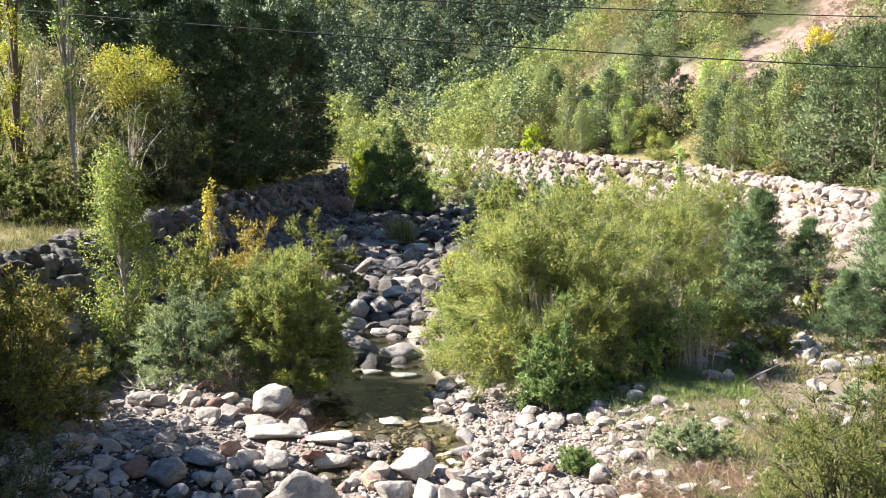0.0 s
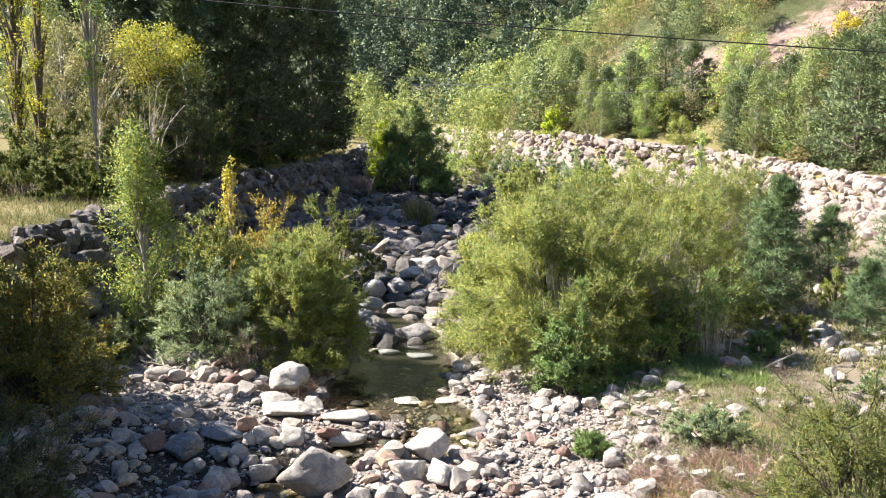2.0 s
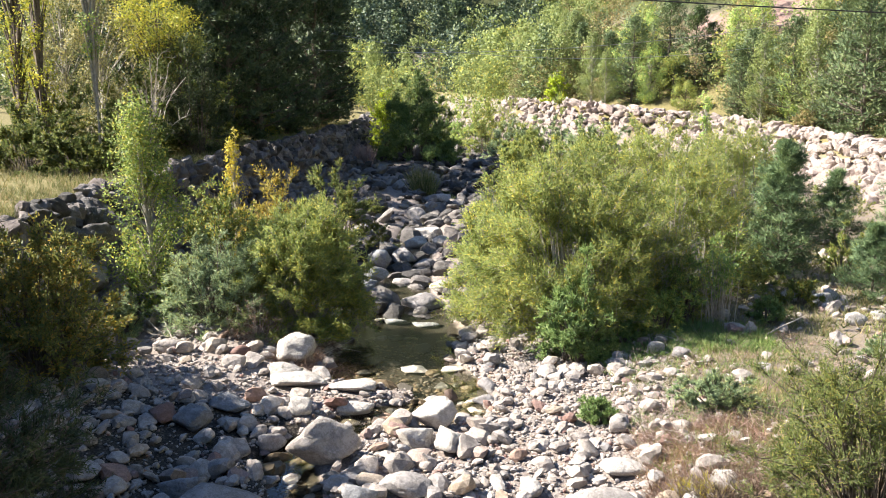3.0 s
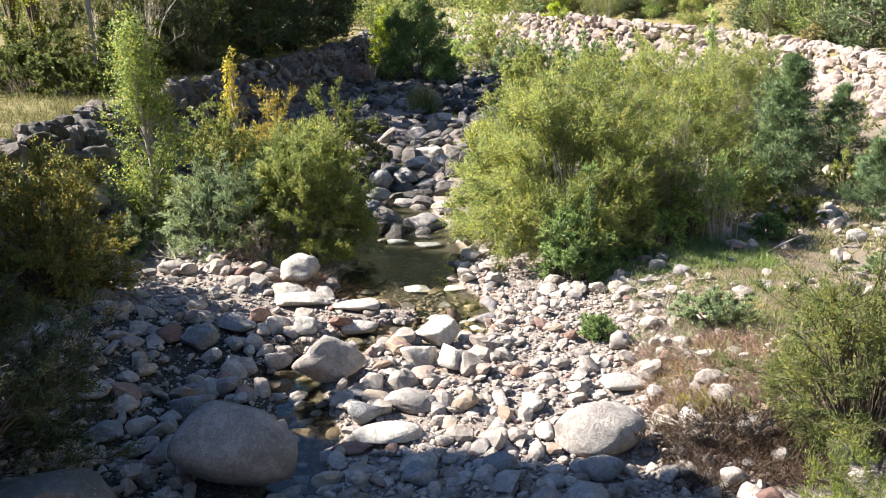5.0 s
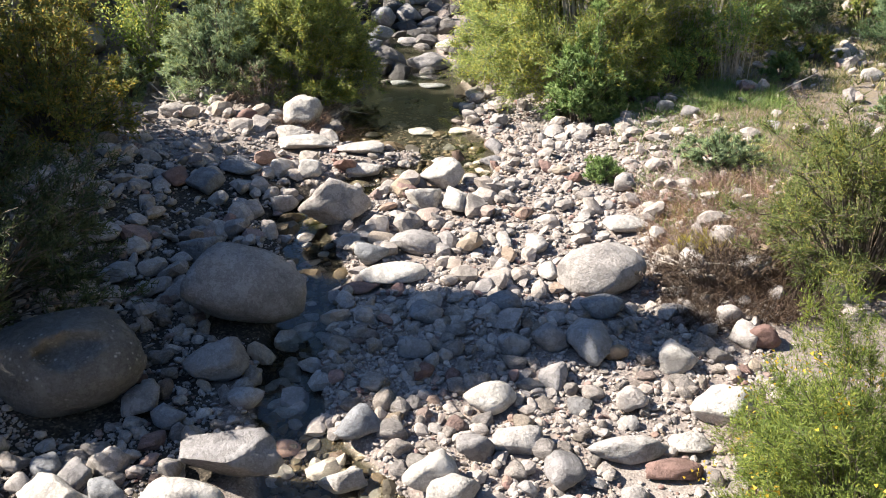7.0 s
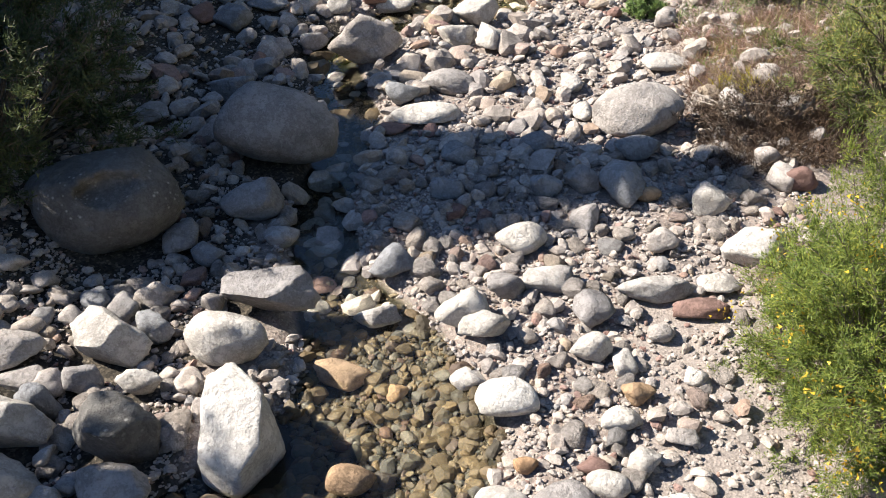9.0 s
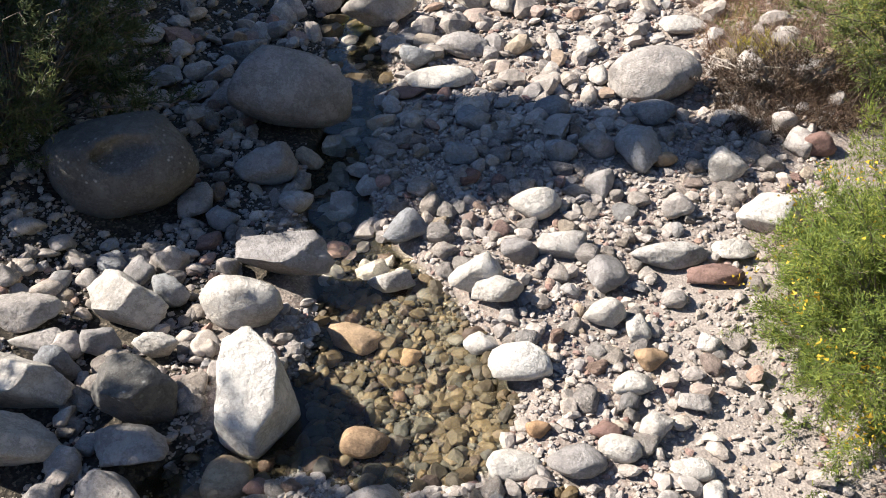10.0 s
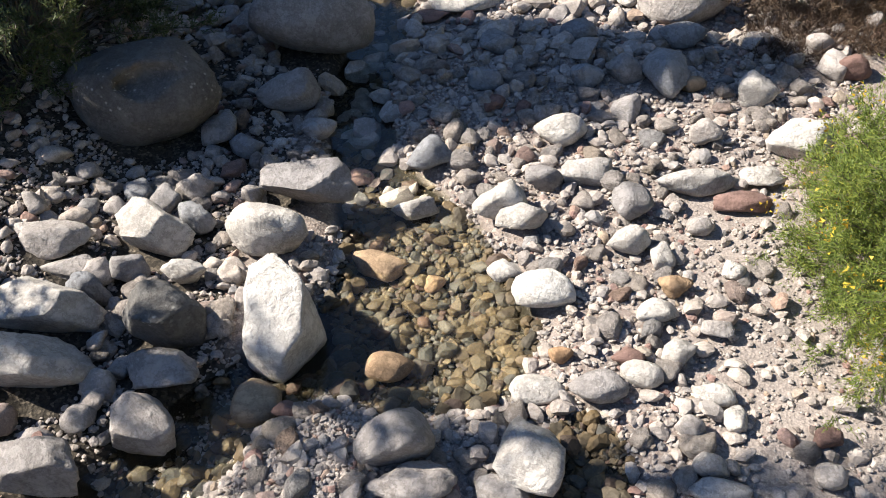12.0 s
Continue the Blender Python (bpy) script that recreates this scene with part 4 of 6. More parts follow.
# ---- rock walls of the two banks ----
def riprap(name, edge, y0, y1, toward, count, size, material, rubble_material, label, seed, level=2, infill=700):
    """Rough blocks tipped over the whole face of a bank, close together, the larger ones first."""
    wall = tagged(new(name), label, "wall", kind="structure")
    rng = np.random.default_rng(seed)
    meshes = [mesh_of("stone", stone_shape(seed * 50 + i, 0.85 + 0.05 * i, level, rough=0.10)[0], ICO[level][1], material, False) for i in range(8)]
    e = np.array(edge, float)
    cum = np.concatenate([[0], np.cumsum(np.hypot(*np.diff(e, axis=0).T))])
    s0, s1 = np.interp([y0, y1], e[:, 1], cum)
    kept = []
    for i in range(count * 14):
        s = size * (1.5 - 0.95 * min(1, i / (count * 7)) + rng.uniform(-0.15, 0.15))
        t, out_ = rng.uniform(s0, s1), rng.uniform(-0.35 if toward < 0 else 0.15, 2.35)
        if any(abs(t - a) < (s + c) * 0.38 and (t - a) ** 2 + ((out_ - b_) * 1.55) ** 2 < ((s + c) * 0.38) ** 2 for a, b_, c in kept):
            continue
        kept.append((t, out_, s))
        ex, ey = np.interp(t, cum, e[:, 0]), np.interp(t, cum, e[:, 1])
        fx, fy = np.interp(t + 0.5, cum, e[:, 0]) - ex, np.interp(t + 0.5, cum, e[:, 1]) - ey
        ln = math.hypot(fx, fy)
        nx, ny = fy / ln * toward, -fx / ln * toward
        x_, y_ = ex + nx * out_, ey + ny * out_
        part("stone", meshes[int(rng.integers(8))], wall,
             m=pose(x_, y_, height(x_, y_) + 0.02 + rng.uniform(-0.06, 0.12), 0, 0, math.degrees(math.atan2(fy, fx))) @ pose(0, 0, 0, -toward * 42 + rng.normal(0, 16), rng.normal(0, 14), rng.normal(0, 22))
             @ Matrix.Diagonal((s / 2 * rng.uniform(0.95, 1.3), s / 2 * rng.uniform(0.65, 0.95), s / 2 * rng.uniform(0.38, 0.62), 1)))
        if len(kept) >= count:
            break
    # rubble that fills the gaps
    n = infill
    t, out_ = rng.uniform(s0, s1, n), rng.uniform(-0.4 if toward < 0 else 0.1, 2.5, n)
    ex, ey = np.interp(t, cum, e[:, 0]), np.interp(t, cum, e[:, 1])
    fx, fy = np.interp(t + 0.5, cum, e[:, 0]) - ex, np.interp(t + 0.5, cum, e[:, 1]) - ey
    ln = np.hypot(fx, fy)
    x_, y_ = ex + fy / ln * toward * out_, ey - fx / ln * toward * out_
    rubble = part("rubble", pebble_mesh("rubble", x_, y_, terrain(x_, y_)[0] - 0.02, rng.uniform(0.25, 0.65, n), rng, rubble_material, 2, (0.6, 0.95)), wall)
    tagged(rubble, kind="stuff")
    return wall


# ---- plants ----
def leaf_quads(p, d, length, width, rng):
    """Narrow pointed leaves from p along d, three corners each."""
    n = len(p)
    side = unit(np.cross(d, rng.normal(size=(n, 3))))
    ln = (length * rng.uniform(0.65, 1.3, n))[:, None]
    wd = (width * rng.uniform(0.7, 1.25, n))[:, None] / 2
    return np.stack([p + side * wd, p + d * ln, p - side * wd], 1)


def quad_mesh(name, q, material, soft=None):
    """Leaves as one mesh. soft: the way each leaf's clump faces, which its shading follows."""
    q = q.reshape(-1, 3, 3)
    if soft is not None:
        face = np.cross(q[:, 1] - q[:, 0], q[:, 2] - q[:, 0])
        back = (face * soft).sum(1) < 0
        q[back] = q[back][:, ::-1]
        face[back] *= -1
        soft = unit(unit(face) * 0.9 + unit(soft))
    me = mesh_of(name, q.reshape(-1, 3), np.arange(len(q) * 3).reshape(-1, 3), material, soft is not None)
    if soft is not None:
        me.normals_split_custom_set_from_vertices(np.repeat(soft, 3, 0).astype(np.float32))
    return me


def tubes(paths, r0, r1, sides=4):
    """Tapered tubes along paths (N x K x 3): vertices and faces."""
    n, k, _ = paths.shape
    tang = unit(np.gradient(paths, axis=1))
    ref = np.where(np.abs(tang[..., 2:]) > 0.9, np.array([1.0, 0, 0]), np.array([0, 0, 1.0]))
    a = unit(np.cross(tang, ref))
    b_ = np.cross(tang, a)
    u = np.linspace(0, 1, k)
    r0, r1 = np.broadcast_to(r0, (n,)), np.broadcast_to(r1, (n,))
    rad = (r0[:, None] * (1 - u) + r1[:, None] * u)[..., None]
    ring = [paths + rad * (math.cos(2 * math.pi * i / sides) * a + math.sin(2 * math.pi * i / sides) * b_) for i in range(sides)]
    v = np.stack(ring, 2)                                 # n k sides 3
    idx = np.arange(n * k * sides).reshape(n, k, sides)
    nxt = np.roll(idx, -1, 2)
    f = np.stack([idx[:, :-1], nxt[:, :-1], nxt[:, 1:], idx[:, 1:]], -1).reshape(-1, 4)
    return v.reshape(-1, 3), f


def bezier(a, c, b_, k):
    u = np.linspace(0, 1, k)[None, :, None]
    return (1 - u) ** 2 * a[:, None] + 2 * u * (1 - u) * c[:, None] + u * u * b_[:, None]


def shrub_meshes(rx, ry, h, stems, twigs, per, leaf, width, seed, leaf_material, wood, droop=0.0, low=0.05, lump=0.42, stem_r=0.018, base=0.25, out_bias=0.62):
    """A many-stemmed bush about its foot: bare stems below, twigs with leaves over a lumpy dome."""
    rng = np.random.default_rng(seed)
    az = rng.uniform(0, 2 * math.pi, stems)
    el = np.arcsin(rng.uniform(low, 1, stems))
    d = np.stack([np.cos(az) * np.cos(el), np.sin(az) * np.cos(el), np.sin(el)], 1)
    bump = 1 + lump * np.array([noise.noise(Vector(q) * 2.3 + Vector((seed, 0, 0))) for q in d]) * 1.6
    reach = (rng.uniform(0.35, 1, stems) ** 0.33 * bump)[:, None]
    tip = d * reach * np.array([rx, ry, h])
    foot = np.stack([np.cos(az) * rng.uniform(0, base, stems) * rx, np.sin(az) * rng.uniform(0, base, stems) * ry, np.full(stems, -0.12)], 1)
    mid = foot * 0.5 + tip * 0.42 + np.array([0, 0, 1]) * (tip[:, 2:] * 0.32 + 0.08 * h)
    k = 7
    path = bezier(foot, mid, tip, k)
    wob = rng.normal(0, 0.014 * h, (stems, k, 3)) * np.linspace(0, 1, k)[None, :, None]
    path = path + wob
    wv, wf = tubes(path, stem_r * rng.uniform(0.6, 1.3, stems), stem_r * 0.2, 3)
    # twigs leave the outer part of each stem
    knots = rng.uniform(0.28, 1.0, (stems, (twigs + 3) // 4)) ** 0.55      # twigs spring in tufts, with gaps between
    u = np.clip(np.repeat(knots, 4, 1)[:, :twigs] + rng.normal(0, 0.018, (stems, twigs)), 0, 1)
    iu = u * (k - 1)
    i0 = np.minimum(iu.astype(int), k - 2)
    fr = (iu - i0)[..., None]
    rows = np.arange(stems)[:, None]
    start = path[rows, i0] * (1 - fr) + path[rows, i0 + 1] * fr
    along = unit(path[rows, i0 + 1] - path[rows, i0])
    td = unit(along * out_bias + rng.normal(0, 0.5, (stems, twigs, 3)) + np.array([0, 0, 0.25 - droop]))
    tl = h * rng.uniform(0.045, 0.125, (stems, twigs))[..., None]
    start, td, tl = start.reshape(-1, 3), td.reshape(-1, 3), tl.reshape(-1, 1)
    end = start + td * tl + np.array([0, 0, -droop]) * tl * 0.5
    tv = leaf_quads(start, td, 1.0, 1.0, rng)
    across = unit(tv[:, 0] - tv[:, 2]) * stem_r * 0.45
    tv = np.stack([start + across, end, start - across], 1).reshape(-1, 3)
    v = np.concatenate([wv, tv])
    f = np.concatenate([wf[:, :3], wf[:, [0, 2, 3]], np.arange(len(tv)).reshape(-1, 3) + len(wv)])
    uu = rng.uniform(0.05, 1.05, (len(start), per, 1))
    lp = start[:, None] + (end - start)[:, None] * uu + rng.normal(0, 0.010 * h, (len(start), per, 3))
    ld = unit(td[:, None] * 0.8 + rng.normal(0, 0.40, (len(start), per, 3)) + np.array([0, 0, -droop]))
    lp, ld = lp.reshape(-1, 3), ld.reshape(-1, 3)
    ok = lp[:, 2] > 0.03
    q = leaf_quads(lp[ok], ld[ok], leaf, width, rng)
    soft = unit(lp[ok] / np.array([rx, ry, h])) * 0.8 + rng.normal(0, 0.45, (int(ok.sum()), 3)) + np.array([0, 0, 0.15])
    return mesh_of("branchwork", v, f, wood), quad_mesh("foliage", q, leaf_material, soft)


def plant(name, x, y, meshes, label, category, group="", turn=0, scale=1.0, sink=0.0, names=("branchwork", "foliage")):
    ob = tagged(new(name), label, category, group)
    ob.matrix_basis = pose(x, y, height(x, y) - sink, 0, 0, turn) @ Matrix.Diagonal((scale, scale, scale, 1))
    for nm, me in zip(names, meshes):
        piece = part(nm, me, ob)
        if nm == "branchwork":
            tagged(piece, kind="stuff")
    return ob


def shrub(name, x, y, label, category="bush", group="", turn=0, sink=0.0, **k):
    return plant(name, x, y, shrub_meshes(**k), label, category, group, turn, sink=sink)


def trunk_path(h, lean, seed, k=8):
    rng = np.random.default_rng(seed)
    u = np.linspace(0, 1, k)
    p = np.stack([lean * h * u ** 1.6 + rng.normal(0, 0.012 * h, k) * u, rng.normal(0, 0.012 * h, k) * u, h * u - 0.25 * (1 - u)], 1)
    return p


def pine_meshes(h, r, whorls, per_whorl, tufts, needles, nl, nw, seed, leaf_material=None, wood=None, clear=0.10, shape=0.85, up=0.35, lean=0.0, skirt=0.35, clump=0.0):
    """A pine: tapered trunk, whorls of limbs, tufts of needles along them."""
    leaf_material, wood = leaf_material or pine_leaf, wood or bark
    rng = np.random.default_rng(seed)
    tp = trunk_path(h, lean, seed)
    tv, tf = tubes(tp[None], 0.022 * h, 0.004 * h, 7)
    n = whorls * per_whorl
    u = np.repeat(np.linspace(clear, 0.97, whorls), per_whorl) + rng.normal(0, 0.4 / whorls, n)
    u = np.clip(u, clear * 0.7, 0.99)
    az = rng.uniform(0, 2 * math.pi, n)
    ln = r * np.minimum((1.03 - u) ** shape * 1.12, skirt + 2.0 * u) * rng.uniform(0.62, 1.12, n)
    ctr = np.stack([np.interp(u, np.linspace(0, 1, len(tp)), tp[:, i]) for i in range(3)], 1)
    d = unit(np.stack([np.cos(az), np.sin(az), up + 0.55 * (u - 0.4) + rng.normal(0, 0.1, n)], 1))
    tip = ctr + d * ln[:, None] + np.array([0, 0, 1]) * (0.10 * ln[:, None])
    mid = (ctr + tip) / 2 - np.array([0, 0, 1]) * (0.08 * ln[:, None])
    path = bezier(ctr, mid, tip, 5)
    bv, bf = tubes(path, 0.010 * h * (1.05 - u), 0.0015 * h, 3)
    t = rng.uniform(0.18, 1.0, (n, tufts)) ** 0.8
    c0 = (1 - t)[..., None] ** 2 * ctr[:, None] + 2 * (t * (1 - t))[..., None] * mid[:, None] + (t ** 2)[..., None] * tip[:, None]
    spread = (0.30 * ln[:, None] * (1.1 - t) + 0.03 * h)[..., None]
    c0 = c0 + rng.normal(0, 1, (n, tufts, 3)) * spread * np.array([0.62, 0.62, 0.30])
    dd = np.repeat(d[:, None], tufts, 1)
    base = np.repeat(c0[:, :, None], needles, 2).reshape(-1, 3)
    out_ = rng.normal(0, 1, (n * tufts * needles, 3))
    nd = unit(np.repeat(dd[:, :, None], needles, 2).reshape(-1, 3) * 0.45 + unit(out_) * 0.8 + np.array([0, 0, 0.35]))
    base = base + unit(out_) * np.array([1, 1, 0.55]) * clump
    q = leaf_quads(base, nd, nl, nw, rng)
    soft = unit(out_) * 0.8 + unit(base - np.array([0, 0, 0.45 * h])) * 0.5 + np.array([0, 0, 0.4])
    return mesh_of("trunk", tv, tf, wood), mesh_of("branchwork", bv, bf, wood), quad_mesh("crown", q, leaf_material, soft)


def broadleaf_meshes(h, r, clumps, leaves, leaf, seed, leaf_material=None, wood=None, clear=0.15, column=False, lean=0.0, ragged=0.5, girth=0.020):
    """A broadleaved tree: trunk, limbs to uneven clumps of leaves with gaps between them."""
    leaf_material, wood = leaf_material or wood_leaf, wood or bark
    rng = np.random.default_rng(seed)
    tp = trunk_path(h * 0.92, lean, seed)
    tv, tf = tubes(tp[None], girth * h, 0.2 * girth * h, 7)
    u = rng.uniform(clear, 1.0, clumps)
    az = rng.uniform(0, 2 * math.pi, clumps)
    prof = (np.sin(np.pi * np.clip((u - clear) / (1.08 - clear), 0, 1) ** (0.8 if not column else 0.6)) + 0.12) * r
    rr = prof * rng.uniform(0.25, 1.0, clumps)
    ctr = np.stack([lean * h * u ** 1.6 + np.cos(az) * rr, np.sin(az) * rr, u * h], 1)
    root_u = np.clip(u - (0.22 if not column else 0.12), 0.05, 0.9)
    root = np.stack([np.interp(root_u, np.linspace(0, 1, len(tp)), tp[:, i]) for i in range(3)], 1)
    path = bezier(root, (root + ctr) / 2 + np.array([0, 0, 0.03 * h]), ctr, 5)
    bv, bf = tubes(path, 0.006 * h, 0.0015 * h, 3)
    cr = r * rng.uniform(0.22, 0.42, clumps) * (1.0 if not column else 1.3)
    per = max(4, leaves // clumps)
    d = unit(rng.normal(size=(clumps, per, 3)))
    rad = rng.uniform(0.15, 1.0, (clumps, per, 1)) ** ragged
    p = ctr[:, None] + d * rad * cr[:, None, None] * np.array([1, 1, 0.85 if not column else 1.6])
    q = leaf_quads(p.reshape(-1, 3), unit(d.reshape(-1, 3) * 0.5 + rng.normal(0, 0.7, (clumps * per, 3)) + np.array([0, 0, 0.1])), leaf, leaf * 0.62, rng)
    soft = d.reshape(-1, 3) + 0.5 * unit(p.reshape(-1, 3) - np.array([0, 0, 0.5 * h])) + np.array([0, 0, 0.2])
    return mesh_of("trunk", tv, tf, wood), mesh_of("branchwork", bv, bf, wood), quad_mesh("crown", q, leaf_material, soft)


def tree(name, x, y, meshes, label, group="", turn=0, scale=1.0, sink=0.0):
    return plant(name, x, y, meshes, label, "tree", group, turn, scale, sink, ("trunk", "branchwork", "crown"))


def blades(n, place, length, width, material, seed, name, label, category, splay=0.5, bend=0.3, tuft=7, tuft_r=0.06):
    """Tufts of blades over an area: place(rng, n) gives x and y."""
    rng = np.random.default_rng(seed)
    x, y = place(rng, n)
    z = terrain(x, y)[0]
    x, y, z = (np.repeat(v, tuft) for v in (x, y, z))
    m = len(x)
    p = np.stack([x + rng.normal(0, tuft_r, m), y + rng.normal(0, tuft_r, m), z - 0.02], 1)
    d = unit(np.stack([rng.normal(0, splay, m), rng.normal(0, splay, m), np.ones(m)], 1))
    q = leaf_quads(p, d, length, width, rng)
    return tagged(new(name, quad_mesh(name, q, material)), label, category, kind="stuff")


riprap("wall_left", LEFT_EDGE, 16, 90, 1, 300, 0.78, wall_shade_mat, rubble_shade_mat, "riprap wall of rough grey blocks along the bank, shade painted into their colour", 3, level=3, infill=1500)
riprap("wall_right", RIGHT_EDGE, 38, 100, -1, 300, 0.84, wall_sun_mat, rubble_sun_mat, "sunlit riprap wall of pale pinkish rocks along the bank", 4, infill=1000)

# ---- bushes of the bed ----
WILLOW = dict(lump=0.07, leaf=0.085, width=0.023, leaf_material=willow_leaf, wood=pale_bark)
shrub("willow_bush", 2.55, 19.2, "large rounded willow bush turning yellow-green, on the gravel bar", group="willows of the bed", rx=2.9, ry=2.4, h=4.45, stems=300, twigs=20, per=26, seed=1, low=0.0, **WILLOW)
shrub("willow_bush", 5.7, 21.2, "olive-green willow bush with bare lower stems on the bar", group="willows of the bed", rx=1.9, ry=1.7, h=3.7, stems=120, twigs=16, per=24, seed=2, **WILLOW)
shrub("willow_bush", 6.0, 25.0, "olive-green willow bush on the gravel bar", group="willows of the bed", rx=2.6, ry=2.0, h=4.7, stems=120, twigs=15, per=22, seed=3, **WILLOW)
shrub("willow_bush", 9.4, 29.0, "olive-green willow bush on the gravel bar", group="willows of the bed", rx=2.6, ry=2.0, h=4.3, stems=110, twigs=15, per=20, seed=4, **WILLOW)
shrub("willow_bush", 1.05, 20.6, "rounded yellow-green willow bush over the stream", group="willows of the bed", rx=1.5, ry=1.4, h=3.6, stems=130, twigs=18, per=25, seed=26, low=0.0, **WILLOW)
shrub("willow_bush", 2.3, 27.5, "olive-green willow bush beside the stream", group="willows of the bed", rx=1.7, ry=1.6, h=3.3, stems=90, twigs=16, per=22, seed=27, low=0.0, **WILLOW)
shrub("green_bush", 2.35, 17.1, "bright green leafy bush at the willow's foot", rx=0.95, ry=0.8, h=1.9, stems=80, twigs=14, per=16, seed=5, leaf=0.085, width=0.03, leaf_material=green_leaf, wood=bark, low=0.0)
shrub("willow_bush", -3.8, 19.0, "dense grey-green willow bush beside the pool", group="willows of the bed", rx=1.9, ry=1.6, h=3.2, stems=220, twigs=18, per=26, seed=6, low=0.0, **WILLOW)
shrub("grey_willow_bush", -5.6, 18.3, "low silvery grey willow bush beside the gravel", rx=1.5, ry=1.2, h=2.2, stems=120, twigs=16, per=18, seed=7, leaf=0.085, width=0.018, leaf_material=grey_willow_leaf, wood=bark, low=0.0)
shrub("willow_bush", -6.0, 20.6, "dark green willow bush at the foot of the bank", group="willows of the bed", rx=1.3, ry=1.2, h=3.2, stems=80, twigs=14, per=14, seed=8, leaf=0.10, width=0.035, leaf_material=olive_leaf, wood=bark, low=0.0)
shrub("amber_bush", -5.2, 22.3, "bush with amber autumn leaves behind the willows", rx=1.0, ry=0.9, h=3.25, stems=60, twigs=13, per=13, seed=9, leaf=0.09, width=0.035, leaf_material=yellow_olive_leaf, wood=bark)
shrub("olive_bush", -7.7, 14.6, "dark olive bush with russet leaves in the shade", rx=1.6, ry=1.5, h=3.0, stems=130, twigs=15, per=15, seed=10, leaf=0.08, width=0.035, leaf_material=russet_leaf, wood=bark, low=0.0)
shrub("shaded_willow_bush", -6.0, 8.0, "grey-green willow bush, its deep shade put into the leaf colour", rx=2.1, ry=2.0, h=2.4, stems=170, twigs=16, per=19, seed=11, leaf=0.075, width=0.016, leaf_material=shade_willow_leaf, wood=bark, low=0.0)
shrub("grey_bush", -7.6, 17.8, "small grey-green bush by the rocks", rx=0.6, ry=0.5, h=0.9, stems=50, twigs=12, per=14, seed=12, leaf=0.08, width=0.02, leaf_material=grey_willow_leaf, wood=bark, low=0.0)
feathery = shrub("feathery_bush", 3.3, 5.25, "feathery yellow-green bush with small yellow flowers", rx=1.4, ry=1.8, h=2.0, stems=400, twigs=18, per=27, seed=13, leaf=0.042, width=0.009, leaf_material=broom_leaf, wood=bark, low=0.0, stem_r=0.008)
rng = np.random.default_rng(131)                  # flower heads in loose clusters on its outer twigs
heads = []
for _ in range(46):
    a, e = rng.uniform(0, 6.283), math.asin(rng.uniform(0.1, 0.95))
    mid = np.array([1.4 * math.cos(a) * math.cos(e), 1.8 * math.sin(a) * math.cos(e), 2.0 * math.sin(e)]) * rng.uniform(0.82, 1.0)
    heads.append(mid + rng.normal(0, 1, (26, 3)) * np.array([0.08, 0.08, 0.10]))
heads = np.concatenate(heads)
tagged(part("blossom", quad_mesh("blossom", leaf_quads(heads, unit(rng.normal(size=heads.shape) + np.array([0, 0, 0.6])), 0.035, 0.026, rng), flower_mat), feathery, "clusters of small yellow flower heads"), kind="stuff")
shrub("airy_willow_bush", 5.0, 9.7, "airy willow bush with thin dark twigs", rx=1.6, ry=1.3, h=2.75, stems=170, twigs=18, per=24, seed=14, leaf=0.055, width=0.012, leaf_material=airy_leaf, wood=bark, low=0.1)
shrub("low_green_bush", 4.2, 13.5, "low grey-green herb clump on the dry bar", rx=0.85, ry=0.55, h=0.55, stems=120, twigs=10, per=12, seed=15, leaf=0.07, width=0.014, leaf_material=grey_willow_leaf, wood=bark, low=0.15)
shrub("low_green_bush", 2.3, 13.8, "small green herb clump among the cobbles", rx=0.42, ry=0.35, h=0.48, stems=70, twigs=9, per=12, seed=16, leaf=0.07, width=0.014, leaf_material=green_leaf, wood=bark, low=0.15)

shrub("dark_bush", -4.4, 27.5, "dark green bush behind the willow", rx=1.8, ry=1.5, h=2.7, stems=80, twigs=14, per=16, seed=17, leaf=0.11, width=0.04, leaf_material=airy_leaf, wood=bark, low=0.0)

shrub("dead_brush", -4.5, 17.55, "tangle of reddish dead twigs at the willow's foot", rx=0.85, ry=0.5, h=1.0, stems=90, twigs=14, per=3, seed=18, leaf=0.05, width=0.010, leaf_material=weed_mat, wood=dead_wood, low=0.0, stem_r=0.007)
shrub("dead_brush", 3.3, 9.75, "tangle of dead roots and twigs, coloured dark for shade under the bank", rx=0.95, ry=0.5, h=0.75, stems=110, twigs=14, per=4, seed=19, leaf=0.05, width=0.012, leaf_material=shade_brush_mat, wood=bark, low=0.0, stem_r=0.007)
shrub("bare_shrub", 4.7, 19.0, "tangle of pale bare stems between the willows", rx=1.1, ry=0.8, h=2.9, stems=90, twigs=12, per=3, seed=20, leaf=0.06, width=0.03, leaf_material=willow_leaf, wood=dead_wood, low=0.3, stem_r=0.013)
shrub("bare_shrub", 5.7, 18.5, "thin pale saplings with few yellow-green leaves", rx=0.7, ry=0.5, h=2.1, stems=40, twigs=12, per=6, seed=25, leaf=0.07, width=0.035, leaf_material=birch_leaf, wood=dead_wood, low=0.5, stem_r=0.011, base=0.6)

